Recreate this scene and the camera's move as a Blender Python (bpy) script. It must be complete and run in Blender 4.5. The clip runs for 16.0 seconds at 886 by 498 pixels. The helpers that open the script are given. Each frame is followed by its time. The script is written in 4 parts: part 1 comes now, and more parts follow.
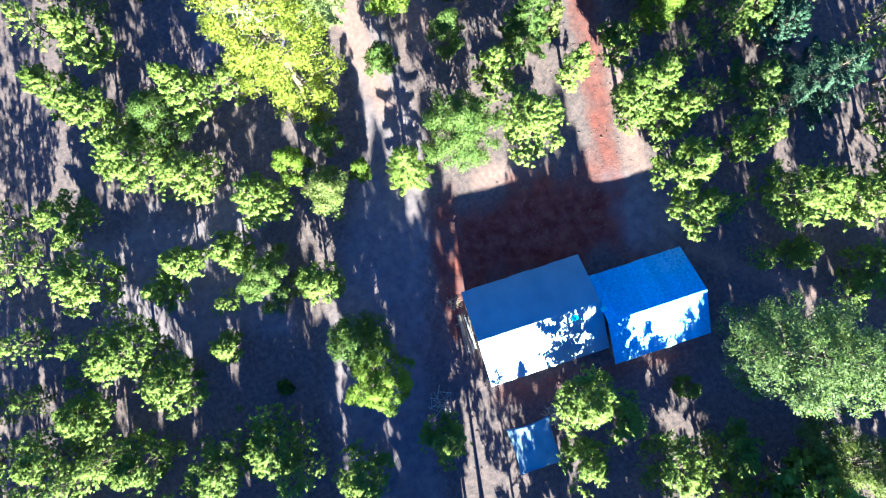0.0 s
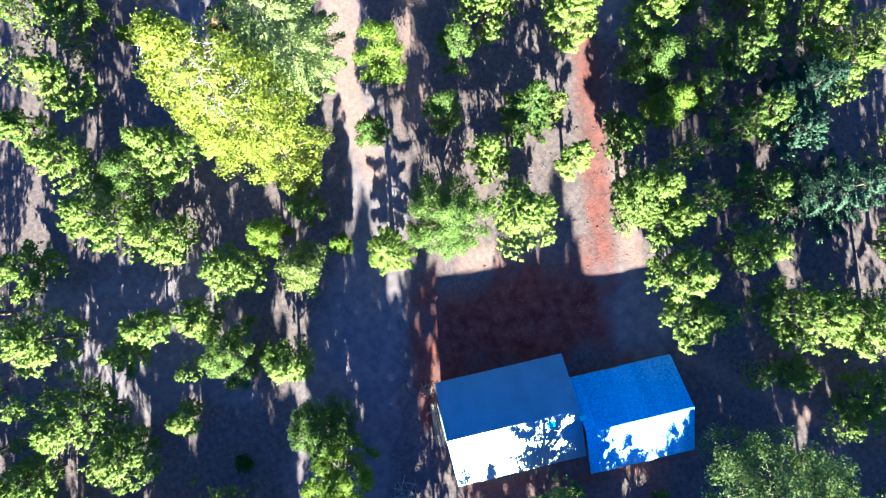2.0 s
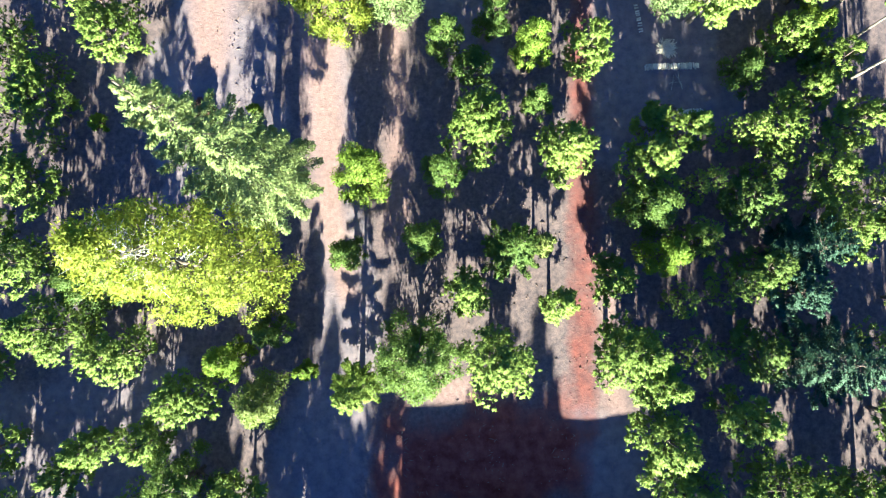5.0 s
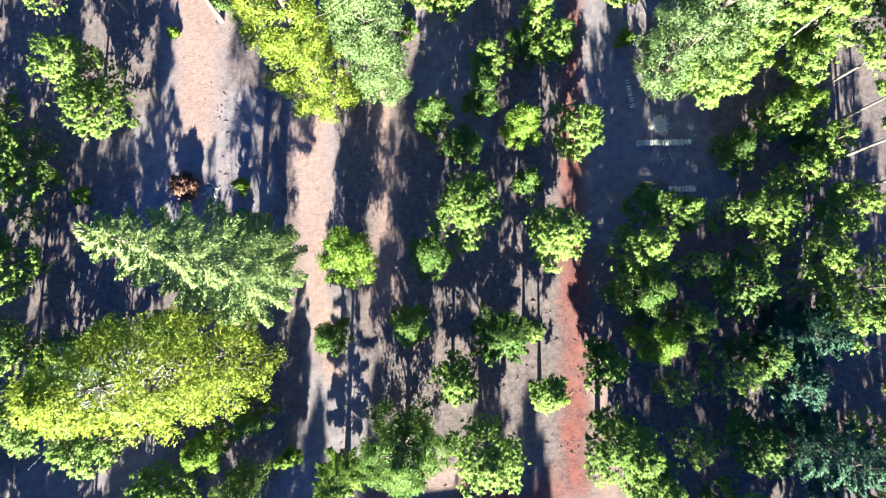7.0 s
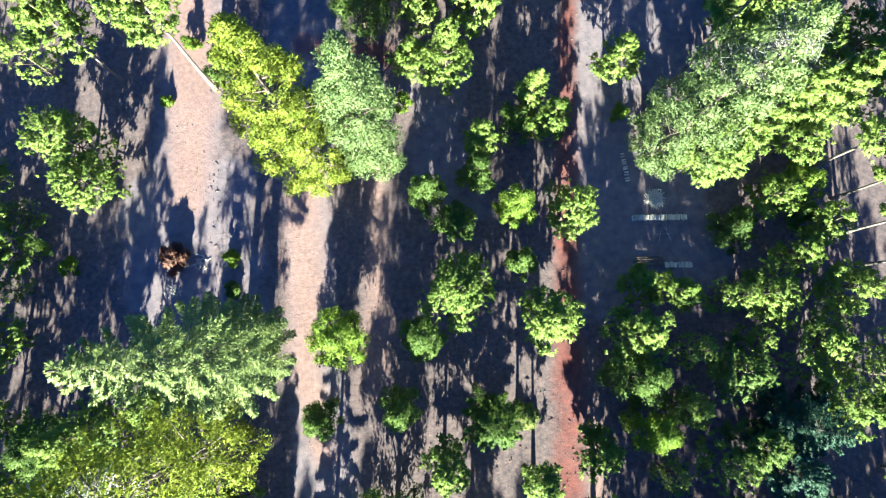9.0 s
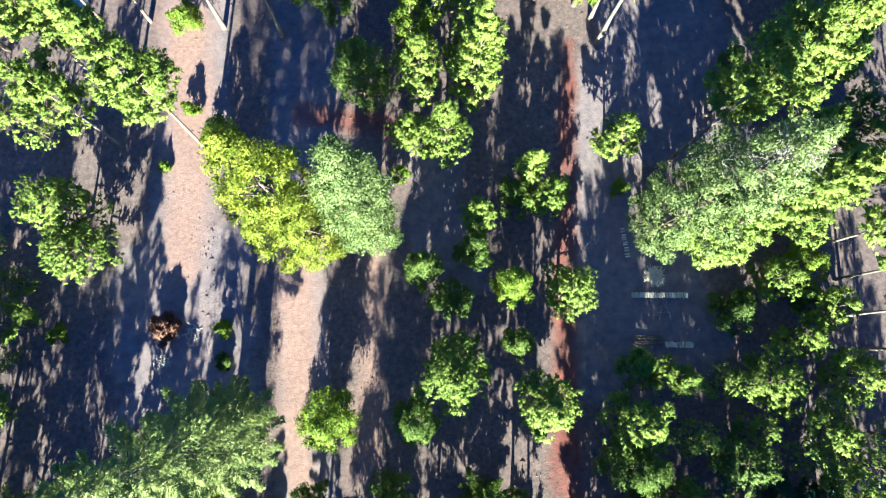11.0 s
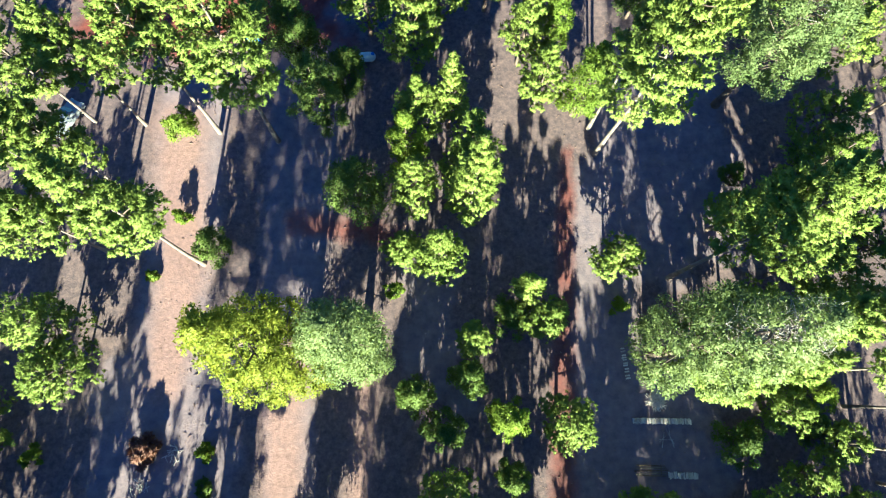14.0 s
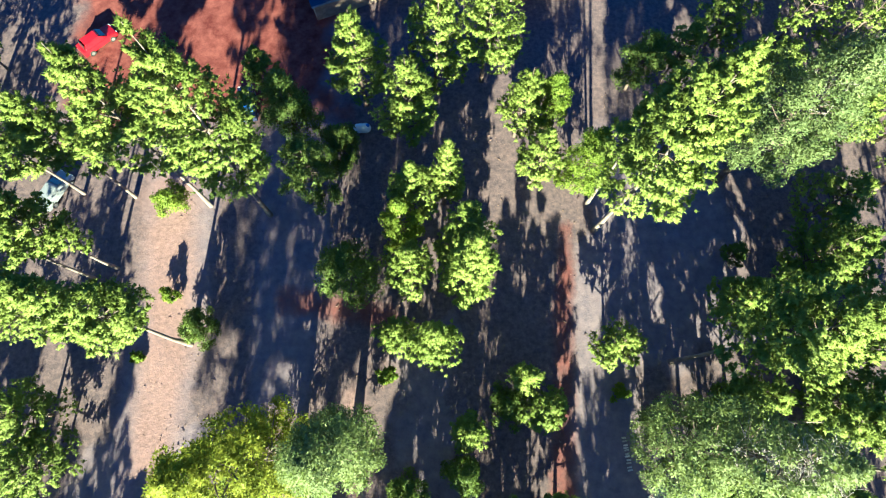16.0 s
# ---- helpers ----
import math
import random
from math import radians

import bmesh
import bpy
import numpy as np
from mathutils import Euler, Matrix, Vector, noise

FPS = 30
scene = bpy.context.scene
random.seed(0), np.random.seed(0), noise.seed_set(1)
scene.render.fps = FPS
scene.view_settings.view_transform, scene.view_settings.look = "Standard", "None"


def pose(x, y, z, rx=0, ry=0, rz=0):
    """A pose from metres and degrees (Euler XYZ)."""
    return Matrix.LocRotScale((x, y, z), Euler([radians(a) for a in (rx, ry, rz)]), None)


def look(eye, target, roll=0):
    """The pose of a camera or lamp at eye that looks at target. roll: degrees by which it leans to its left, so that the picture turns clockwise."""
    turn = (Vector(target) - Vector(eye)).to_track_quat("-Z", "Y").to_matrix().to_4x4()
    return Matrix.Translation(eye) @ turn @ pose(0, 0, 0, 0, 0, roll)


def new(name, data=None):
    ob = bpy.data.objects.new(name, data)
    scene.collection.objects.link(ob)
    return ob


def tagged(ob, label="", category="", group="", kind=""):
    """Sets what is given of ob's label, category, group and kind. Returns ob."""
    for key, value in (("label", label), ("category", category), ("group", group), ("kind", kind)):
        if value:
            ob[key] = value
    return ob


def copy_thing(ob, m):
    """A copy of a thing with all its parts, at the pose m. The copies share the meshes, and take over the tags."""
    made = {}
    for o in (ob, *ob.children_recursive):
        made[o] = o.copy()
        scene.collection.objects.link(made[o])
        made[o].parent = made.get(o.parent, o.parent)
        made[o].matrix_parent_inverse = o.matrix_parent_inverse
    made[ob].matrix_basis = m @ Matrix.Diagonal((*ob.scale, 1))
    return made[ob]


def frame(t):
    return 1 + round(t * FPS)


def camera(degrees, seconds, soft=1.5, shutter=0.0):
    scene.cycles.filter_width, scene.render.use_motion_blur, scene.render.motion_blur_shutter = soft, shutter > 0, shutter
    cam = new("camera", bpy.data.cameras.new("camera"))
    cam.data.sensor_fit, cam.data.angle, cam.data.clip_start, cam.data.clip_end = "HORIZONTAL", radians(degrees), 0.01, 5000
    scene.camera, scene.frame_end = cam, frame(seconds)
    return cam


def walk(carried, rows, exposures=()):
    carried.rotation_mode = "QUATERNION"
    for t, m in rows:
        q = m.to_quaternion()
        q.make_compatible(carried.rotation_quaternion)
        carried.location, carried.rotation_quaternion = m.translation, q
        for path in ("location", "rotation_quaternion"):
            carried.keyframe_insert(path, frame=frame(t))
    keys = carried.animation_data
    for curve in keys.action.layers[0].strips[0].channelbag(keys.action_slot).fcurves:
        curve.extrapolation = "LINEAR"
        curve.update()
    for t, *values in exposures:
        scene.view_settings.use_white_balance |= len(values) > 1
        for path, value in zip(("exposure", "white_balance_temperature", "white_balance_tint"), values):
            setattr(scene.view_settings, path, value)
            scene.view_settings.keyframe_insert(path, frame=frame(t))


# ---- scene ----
cam = camera(77.9, 16.0, 1.2)
METRES, EYE, TILT, LEAN, TURN = 50.85, 56.7, 0.0, 0.0, -23.9
ROWS = [
    (0.0, 0.0, 0.0, 0.0, 5.87, -85.77, -0.44),
    (0.5, 0.0061, 0.0396, -0.0109, 6.94, -85.72, -0.42),
    (1.0, 0.0108, 0.0806, -0.0218, 8.5, -85.68, -0.4),
    (1.5, 0.0156, 0.1233, -0.0325, 9.87, -85.65, -0.35),
    (2.0, 0.0202, 0.1671, -0.0418, 10.79, -85.65, -0.34),
    (2.5, 0.0228, 0.2098, -0.0501, 11.53, -85.59, -0.37),
    (3.0, 0.0241, 0.2504, -0.0583, 12.19, -85.49, -0.42),
    (3.5, 0.0243, 0.2901, -0.0668, 12.89, -85.42, -0.44),
    (4.0, 0.0229, 0.3282, -0.0752, 13.76, -85.3, -0.45),
    (4.5, 0.0193, 0.3646, -0.0811, 14.81, -85.12, -0.46),
    (5.0, 0.0148, 0.3994, -0.0848, 15.06, -84.8, -0.53),
    (7.5, -0.0049, 0.5454, -0.093, 15.35, -82.81, -0.89),
    (8.0, -0.0088, 0.5706, -0.0933, 15.43, -82.27, -0.93),
    (8.5, -0.013, 0.5951, -0.0937, 15.47, -81.71, -0.97),
    (9.0, -0.0174, 0.6201, -0.0941, 15.71, -81.18, -1.0),
    (11.5, -0.042, 0.739, -0.0934, 16.93, -78.27, -1.09),
    (12.0, -0.0484, 0.763, -0.0922, 16.98, -77.66, -1.14),
    (12.5, -0.0547, 0.7876, -0.091, 17.02, -77.06, -1.18),
    (13.0, -0.0609, 0.813, -0.0899, 17.15, -76.45, -1.23),
    (13.5, -0.0669, 0.8388, -0.0891, 17.31, -75.85, -1.25),
    (14.0, -0.0728, 0.8648, -0.0884, 17.46, -75.25, -1.26),
    (14.5, -0.0797, 0.8922, -0.0875, 17.53, -74.68, -1.29),
    (15.0, -0.0865, 0.9206, -0.0869, 17.62, -74.11, -1.33),
    (15.5, -0.093, 0.9488, -0.0868, 17.7, -73.56, -1.35),
    (16.0, -0.0987, 0.9769, -0.0866, 17.71, -73.07, -1.32),
]
walk(cam, [(t, pose(0, 0, EYE, TILT, LEAN, TURN) @ pose(METRES * x, METRES * y, METRES * z, 90 + pitch, roll, yaw)) for t, x, y, z, yaw, pitch, roll in ROWS],
     [(0.0, 2.96, 3720, 5), (5.0, 2.76, 3850, 5), (9.0, 2.64, 3800, 4), (16.0, 2.4, 4000, 1)])

# ---- light ----
SUN_AZ, SUN_EL = 9.5, 18.5          # the light travels towards +y, turned a little to +x
world = bpy.data.worlds.new("sky")
scene.world = world
world.use_nodes = True
wn = world.node_tree.nodes
sky = wn.new("ShaderNodeTexSky")
sky.sky_type = "NISHITA"
sky.sun_disc = False
sky.air_density, sky.dust_density, sky.ozone_density = 1.0, 0.1, 6.0
sky.sun_elevation, sky.sun_rotation = radians(SUN_EL), radians(180 + SUN_AZ)
wn["Background"].inputs["Strength"].default_value = 0.0295
world.node_tree.links.new(sky.outputs["Color"], wn["Background"].inputs["Color"])
sun = new("sun", bpy.data.lights.new("sun", "SUN"))
sun.data.energy, sun.data.angle, sun.data.color = 8.5, radians(0.6), (1.0, 0.72, 0.29)
sun_to = Vector((math.sin(radians(SUN_AZ)) * math.cos(radians(SUN_EL)), math.cos(radians(SUN_AZ)) * math.cos(radians(SUN_EL)), -math.sin(radians(SUN_EL))))
sun.matrix_world = look((0, -60, 60), Vector((0, -60, 60)) + sun_to)


# ---- materials ----
def material(name):
    m = bpy.data.materials.new(name)
    m.use_nodes = True
    return m, m.node_tree.nodes, m.node_tree.links, m.node_tree.nodes["Principled BSDF"]


def ramp(nodes, *stops):
    r = nodes.new("ShaderNodeValToRGB")
    while len(r.color_ramp.elements) < len(stops):
        r.color_ramp.elements.new(0.5)
    for e, (p, c) in zip(r.color_ramp.elements, stops):
        e.position, e.color = p, (*c, 1)
    return r


def surface(name, dark, light, rough=0.8, scale=3.0, fine=40.0, bump=0.3, metal=0.0, spread=0.15):
    """Two scales of mottling between two colours, a shift from piece to piece, fine relief."""
    m, n, l, b = material(name)
    co = n.new("ShaderNodeNewGeometry")
    a = n.new("ShaderNodeTexNoise")
    a.inputs["Scale"].default_value, a.inputs["Detail"].default_value = scale, 6
    f = n.new("ShaderNodeTexNoise")
    f.inputs["Scale"].default_value, f.inputs["Detail"].default_value = fine, 4
    l.new(co.outputs["Position"], a.inputs["Vector"])
    l.new(co.outputs["Position"], f.inputs["Vector"])
    mix = n.new("ShaderNodeMath")
    mix.operation = "MULTIPLY_ADD"
    mix.inputs[1].default_value = 0.45
    l.new(f.outputs["Fac"], mix.inputs[0])
    l.new(a.outputs["Fac"], mix.inputs[2])
    info = n.new("ShaderNodeObjectInfo")
    add = n.new("ShaderNodeMath")
    add.operation = "MULTIPLY_ADD"
    add.inputs[1].default_value = spread
    l.new(info.outputs["Random"], add.inputs[0])
    l.new(mix.outputs[0], add.inputs[2])
    r = ramp(n, (0.5, dark), (1.0, light))
    l.new(add.outputs[0], r.inputs["Fac"])
    l.new(r.outputs["Color"], b.inputs["Base Color"])
    bp = n.new("ShaderNodeBump")
    bp.inputs["Strength"].default_value, bp.inputs["Distance"].default_value = bump, 0.03
    l.new(mix.outputs[0], bp.inputs["Height"])
    l.new(bp.outputs["Normal"], b.inputs["Normal"])
    b.inputs["Roughness"].default_value, b.inputs["Metallic"].default_value = rough, metal
    return m


def foliage(name, dark, light, through_it=0.35, warm=(0.2, 0.26, 0.02)):
    """Leaves: mottled in clumps and from leaf to leaf, and letting light through."""
    m, n, l, b = material(name)
    geo = n.new("ShaderNodeNewGeometry")
    info = n.new("ShaderNodeObjectInfo")
    a = n.new("ShaderNodeTexNoise")
    a.inputs["Scale"].default_value, a.inputs["Detail"].default_value = 0.8, 3
    l.new(geo.outputs["Position"], a.inputs["Vector"])
    s1 = n.new("ShaderNodeMath")
    s1.operation = "MULTIPLY_ADD"
    s1.inputs[1].default_value = 0.25
    l.new(geo.outputs["Random Per Island"], s1.inputs[0])
    l.new(a.outputs["Fac"], s1.inputs[2])
    s2 = n.new("ShaderNodeMath")
    s2.operation = "MULTIPLY_ADD"
    s2.inputs[1].default_value = 0.3
    l.new(info.outputs["Random"], s2.inputs[0])
    l.new(s1.outputs[0], s2.inputs[2])
    r = ramp(n, (0.4, dark), (1.12, light))
    l.new(s2.outputs[0], r.inputs["Fac"])
    l.new(r.outputs["Color"], b.inputs["Base Color"])
    b.inputs["Roughness"].default_value = 0.6
    b.inputs["Specular IOR Level"].default_value = 0.25
    t = n.new("ShaderNodeBsdfTranslucent")
    tint = n.new("ShaderNodeMix")
    tint.data_type = "RGBA"
    tint.inputs[0].default_value = 0.5
    tint.inputs[7].default_value = (*warm, 1)
    l.new(r.outputs["Color"], tint.inputs[6])
    l.new(tint.outputs[2], t.inputs["Color"])
    ms = n.new("ShaderNodeMixShader")
    ms.inputs[0].default_value = through_it
    l.new(b.outputs[0], ms.inputs[1])
    l.new(t.outputs[0], ms.inputs[2])
    l.new(ms.outputs[0], n["Material Output"].inputs["Surface"])
    return m


def ground_material():
    m, n, l, b = material("forest_ground")
    geo = n.new("ShaderNodeNewGeometry")

    def noise_at(scale, detail=6):
        t = n.new("ShaderNodeTexNoise")
        t.inputs["Scale"].default_value, t.inputs["Detail"].default_value, t.inputs["Roughness"].default_value = scale, detail, 0.65
        l.new(geo.outputs["Position"], t.inputs["Vector"])
        return t.outputs["Fac"]

    def blend(fac, a, c):
        x = n.new("ShaderNodeMix")
        x.data_type = "RGBA"
        l.new(fac, x.inputs[0])
        l.new(a, x.inputs[6])
        l.new(c, x.inputs[7])
        return x.outputs[2]

    def masked(attribute, scale, width=0.35):
        at = n.new("ShaderNodeAttribute")
        at.attribute_name = attribute
        ad = n.new("ShaderNodeMath")
        ad.operation = "MULTIPLY_ADD"
        ad.inputs[1].default_value = 0.8
        l.new(noise_at(scale), ad.inputs[0])
        l.new(at.outputs["Fac"], ad.inputs[2])
        mr = n.new("ShaderNodeMapRange")
        mr.inputs["From Min"].default_value, mr.inputs["From Max"].default_value = 0.9 - width / 2, 0.9 + width / 2
        l.new(ad.outputs[0], mr.inputs["Value"])
        return mr.outputs["Result"]

    def colours(scale, dark, light, lo=0.35, hi=0.68):
        r = ramp(n, (lo, dark), (hi, light))
        l.new(noise_at(scale, 8), r.inputs["Fac"])
        return r.outputs["Color"]

    # Litter and path lean blue: the tint of shade is put into them.
    litter = colours(2.2, (0.082, 0.063, 0.072), (0.184, 0.130, 0.126))
    path = colours(1.1, (0.134, 0.108, 0.132), (0.238, 0.180, 0.192))
    red = colours(0.9, (0.095, 0.022, 0.018), (0.215, 0.072, 0.055))
    # Pale is the warm tone of sunlit ground, painted in.
    pale = colours(2.4, (0.190, 0.122, 0.112), (0.305, 0.190, 0.172))
    c = blend(masked("path", 0.5), litter, path)
    c = blend(masked("pale", 0.6, 1.0), c, pale)
    c = blend(masked("red", 0.45, 0.6), c, red)
    specks = ramp(n, (0.62, (0, 0, 0)), (0.70, (1, 1, 1)))
    l.new(noise_at(9.0, 3), specks.inputs["Fac"])
    dirt = colours(4.0, (0.07, 0.045, 0.03), (0.16, 0.10, 0.07))
    sp = n.new("ShaderNodeMath")
    sp.operation = "MULTIPLY"
    sp.inputs[1].default_value = 0.3
    l.new(specks.outputs["Color"], sp.inputs[0])
    c = blend(sp.outputs[0], c, dirt)
    l.new(c, b.inputs["Base Color"])
    b.inputs["Roughness"].default_value = 0.95
    b.inputs["Specular IOR Level"].default_value = 0.15
    bp = n.new("ShaderNodeBump")
    bp.inputs["Strength"].default_value, bp.inputs["Distance"].default_value = 0.45, 0.1
    l.new(noise_at(5.0, 8), bp.inputs["Height"])
    l.new(bp.outputs["Normal"], b.inputs["Normal"])
    return m


GROUND = ground_material()
NEEDLES = foliage("pine_needles", (0.124, 0.168, 0.015), (0.276, 0.332, 0.043), 0.40, (0.24, 0.30, 0.02))
NEEDLES_BLUE = foliage("fir_needles", (0.190, 0.232, 0.060), (0.395, 0.430, 0.135), 0.42, (0.24, 0.29, 0.08))
# Blue-green needles, made darker still: the forest shade is put into the colour.
NEEDLES_TEAL_SHADED = foliage("blue_green_shaded_needles", (0.030, 0.062, 0.040), (0.075, 0.115, 0.066), 0.25, (0.08, 0.14, 0.06))
LEAVES = foliage("green_leaves", (0.070, 0.110, 0.015), (0.160, 0.204, 0.032), 0.38)
LEAVES_YELLOW = foliage("yellow_green_leaves", (0.138, 0.178, 0.004), (0.330, 0.345, 0.012), 0.44, (0.33, 0.33, 0.005))
LEAVES_PALE = foliage("grey_green_leaves", (0.112, 0.136, 0.026), (0.248, 0.262, 0.056), 0.38)
LEAVES_GREY = foliage("dull_green_leaves", (0.100, 0.138, 0.040), (0.225, 0.262, 0.084), 0.38)
LEAVES_BRIGHT = foliage("bright_green_leaves", (0.118, 0.170, 0.006), (0.240, 0.298, 0.014), 0.42, (0.28, 0.35, 0.01))
DEAD = foliage("brown_dry_leaves", (0.075, 0.038, 0.030), (0.18, 0.095, 0.068), 0.2, (0.3, 0.12, 0.04))
BARK = surface("bark", (0.05, 0.036, 0.027), (0.16, 0.115, 0.09), 0.9, 1.5, 25, 0.8)
PALE_BARK = surface("pale_bark", (0.10, 0.078, 0.066), (0.24, 0.19, 0.16), 0.85, 1.2, 20, 0.6)
ROOF_SMOOTH = surface("painted_metal_roof", (0.20, 0.24, 0.32), (0.26, 0.305, 0.39), 0.42, 0.6, 8, 0.05, 0.25)
ROOF_ROUGH = surface("fibre_roof", (0.07, 0.22, 0.52), (0.34, 0.55, 0.88), 0.55, 5.0, 9, 0.6, 0.1)
ROOF_DARK = surface("dark_blue_roof", (0.008, 0.013, 0.045), (0.016, 0.025, 0.08), 0.5, 0.6, 8, 0.1)
# Grey-blue, darkened: the shade over the shelter is put into this colour.
TARP = surface("grey_tarp", (0.11, 0.16, 0.25), (0.22, 0.28, 0.37), 0.6, 0.9, 12, 0.2)
BOARD = surface("weathered_board", (0.16, 0.11, 0.08), (0.34, 0.26, 0.20), 0.85, 2.0, 30, 0.5)
WOOD_CUT = surface("cut_wood", (0.24, 0.18, 0.135), (0.72, 0.62, 0.52), 0.8, 4.0, 30, 0.3, 0.0, 0.4)
TWIG = surface("grey_twigs", (0.22, 0.18, 0.16), (0.52, 0.46, 0.42), 0.9, 3.0, 30, 0.3, 0.0, 0.3)
LITTER = surface("litter_bits", (0.10, 0.068, 0.055), (0.26, 0.17, 0.13), 0.9, 1.3, 6, 0.2)
CYAN = surface("turquoise_plastic", (0.10, 0.55, 0.55), (0.2, 0.75, 0.72), 0.4, 2, 20, 0.05)
WHITE_PAINT = surface("white_paint", (0.66, 0.68, 0.70), (0.80, 0.80, 0.80), 0.3, 1, 20, 0.02)
RED_PAINT = surface("red_paint", (0.35, 0.003, 0.005), (0.48, 0.008, 0.01), 0.25, 1, 20, 0.02)
BLUE_PAINT = surface("blue_plastic", (0.03, 0.10, 0.45), (0.08, 0.22, 0.65), 0.4, 1, 20, 0.05)
GREY_PAINT = surface("grey_paint", (0.18, 0.19, 0.21), (0.30, 0.31, 0.33), 0.3, 1, 20, 0.02)
RUBBER = surface("tyre_rubber", (0.015, 0.015, 0.016), (0.03, 0.03, 0.03), 0.8, 3, 30, 0.2)
GLASS = surface("dark_glass", (0.012, 0.016, 0.02), (0.02, 0.026, 0.03), 0.08, 1, 5, 0.0)
METAL = surface("galvanised_metal", (0.35, 0.36, 0.38), (0.55, 0.56, 0.58), 0.4, 2, 20, 0.1, 0.8)


# ---- helpers for meshes ----
def empty(name, m):
    ob = new(name)
    ob.empty_display_size = 0.3
    ob.matrix_basis = m
    return ob


def part(name, bm, mat, parent=None, label=""):
    me = bpy.data.meshes.new(name)
    bm.to_mesh(me)
    bm.free()
    me.materials.append(mat)
    ob = new(name, me)
    ob.parent = parent
    return tagged(ob, label)


def share(name, me, parent, m):
    ob = new(name, me)
    ob.parent = parent
    ob.matrix_basis = m
    return ob


def box(bm, sx, sy, sz, m=None, bevel=0.0):
    """A box of that size, its base centred on the origin of m."""
    r = bmesh.ops.create_cube(bm, size=1, matrix=(m or Matrix()) @ Matrix.Translation((0, 0, sz / 2)) @ Matrix.Diagonal((sx, sy, sz, 1)))
    if bevel:
        edges = list({e for v in r["verts"] for e in v.link_edges})
        bmesh.ops.bevel(bm, geom=edges, offset=bevel, segments=2, affect="EDGES")


def rod(bm, a, c, r1, r2=None, sides=6):
    a, c = Vector(a), Vector(c)
    d = c - a
    bmesh.ops.create_cone(bm, cap_ends=True, segments=sides, radius1=r1, radius2=r1 if r2 is None else r2, depth=d.length,
                          matrix=Matrix.Translation((a + c) / 2) @ d.to_track_quat("Z", "Y").to_matrix().to_4x4())


def gz(x, y):
    """The height of the ground."""
    return 0.12 + 0.033 * (x - 8) if -60 < x < 90 else (-2.1 if x < 0 else 2.8)


def sheet_mesh(name, verts, quads, mat, normals=None):
    """A mesh of quads or triangles from arrays; normals: shading normals of the corners' points."""
    me = bpy.data.meshes.new(name)
    me.vertices.add(len(verts))
    me.vertices.foreach_set("co", np.asarray(verts, dtype=np.float32).ravel())
    me.loops.add(quads.size)
    me.loops.foreach_set("vertex_index", quads.astype(np.int32).ravel())
    me.polygons.add(len(quads))
    me.polygons.foreach_set("loop_start", np.arange(0, quads.size, quads.shape[1], dtype=np.int32))
    me.update(calc_edges=True)
    me.materials.append(mat)
    if normals is not None:
        me.polygons.foreach_set("use_smooth", np.ones(len(quads), dtype=bool))
        me.normals_split_custom_set_from_vertices(np.asarray(normals, dtype=np.float32))
    return me


def unit(v):
    return v / np.maximum(np.linalg.norm(v, axis=-1, keepdims=True), 1e-6)


def blade_arrays(base, axis, shade, length, width, rng):
    """Many small leaves: base points, directions, shading normals, lengths and widths."""
    k = len(base)
    side = unit(np.cross(axis, unit(shade + rng.normal(0, 0.5, (k, 3)))))
    w = side * width[:, None]
    verts = np.stack([base + w, base + axis * length[:, None], base - w], axis=1)
    face = np.cross(verts[:, 1] - verts[:, 0], verts[:, 2] - verts[:, 0])
    flip = (face * shade).sum(1) < 0
    verts[flip] = verts[flip][:, ::-1]
    return verts.reshape(-1, 3), np.repeat(unit(shade), 3, axis=0)


def blades(name, base, axis, shade, length, width, rng, mat):
    verts, normals = blade_arrays(base, axis, shade, length, width, rng)
    return sheet_mesh(name, verts, np.arange(len(verts)).reshape(-1, 3), mat, normals)


CORNERS = np.array([(1, 0, 0), (-1, 0, 0), (0, 1, 0), (0, -1, 0), (0, 0, 1), (0, 0, -1)], float)
FACETS = np.array([(0, 2, 4), (2, 1, 4), (1, 3, 4), (3, 0, 4), (2, 0, 5), (1, 2, 5), (3, 1, 5), (0, 3, 5)])


def tuft_mesh(name, centre, lift, size, k, rng, mat, slim):
    """Puffs of needles: a ragged dense heart in a brush of k needles each."""
    n = len(centre)
    ball = unit(rng.normal(0, 1, (n * k, 3)))
    up = np.repeat(lift, k, 0)
    axis = unit(ball + 0.8 * up)
    shade = unit(0.6 * ball + 0.8 * up + 0.2 * rng.normal(0, 1, (n * k, 3)))
    long = np.repeat(size, k)
    v1, n1 = blade_arrays(np.repeat(centre, k, 0) + ball * (0.55 * long)[:, None], axis, shade, long * rng.uniform(0.45, 0.85, n * k), long * slim, rng)
    turn = unit(CORNERS[None] + rng.normal(0, 0.22, (n, 6, 3)))
    v2 = centre[:, None] + turn * (size[:, None] * rng.uniform(0.45, 0.7, (n, 6)))[:, :, None]
    n2 = unit(0.55 * turn + 0.9 * lift[:, None] + rng.normal(0, 0.2, (n, 6, 3)))
    faces = np.concatenate([np.arange(len(v1)).reshape(-1, 3), (len(v1) + np.arange(n)[:, None, None] * 6 + FACETS[None]).reshape(-1, 3)])
    return sheet_mesh(name, np.concatenate([v1, v2.reshape(-1, 3)]), faces, mat, np.concatenate([n1, n2.reshape(-1, 3)]))


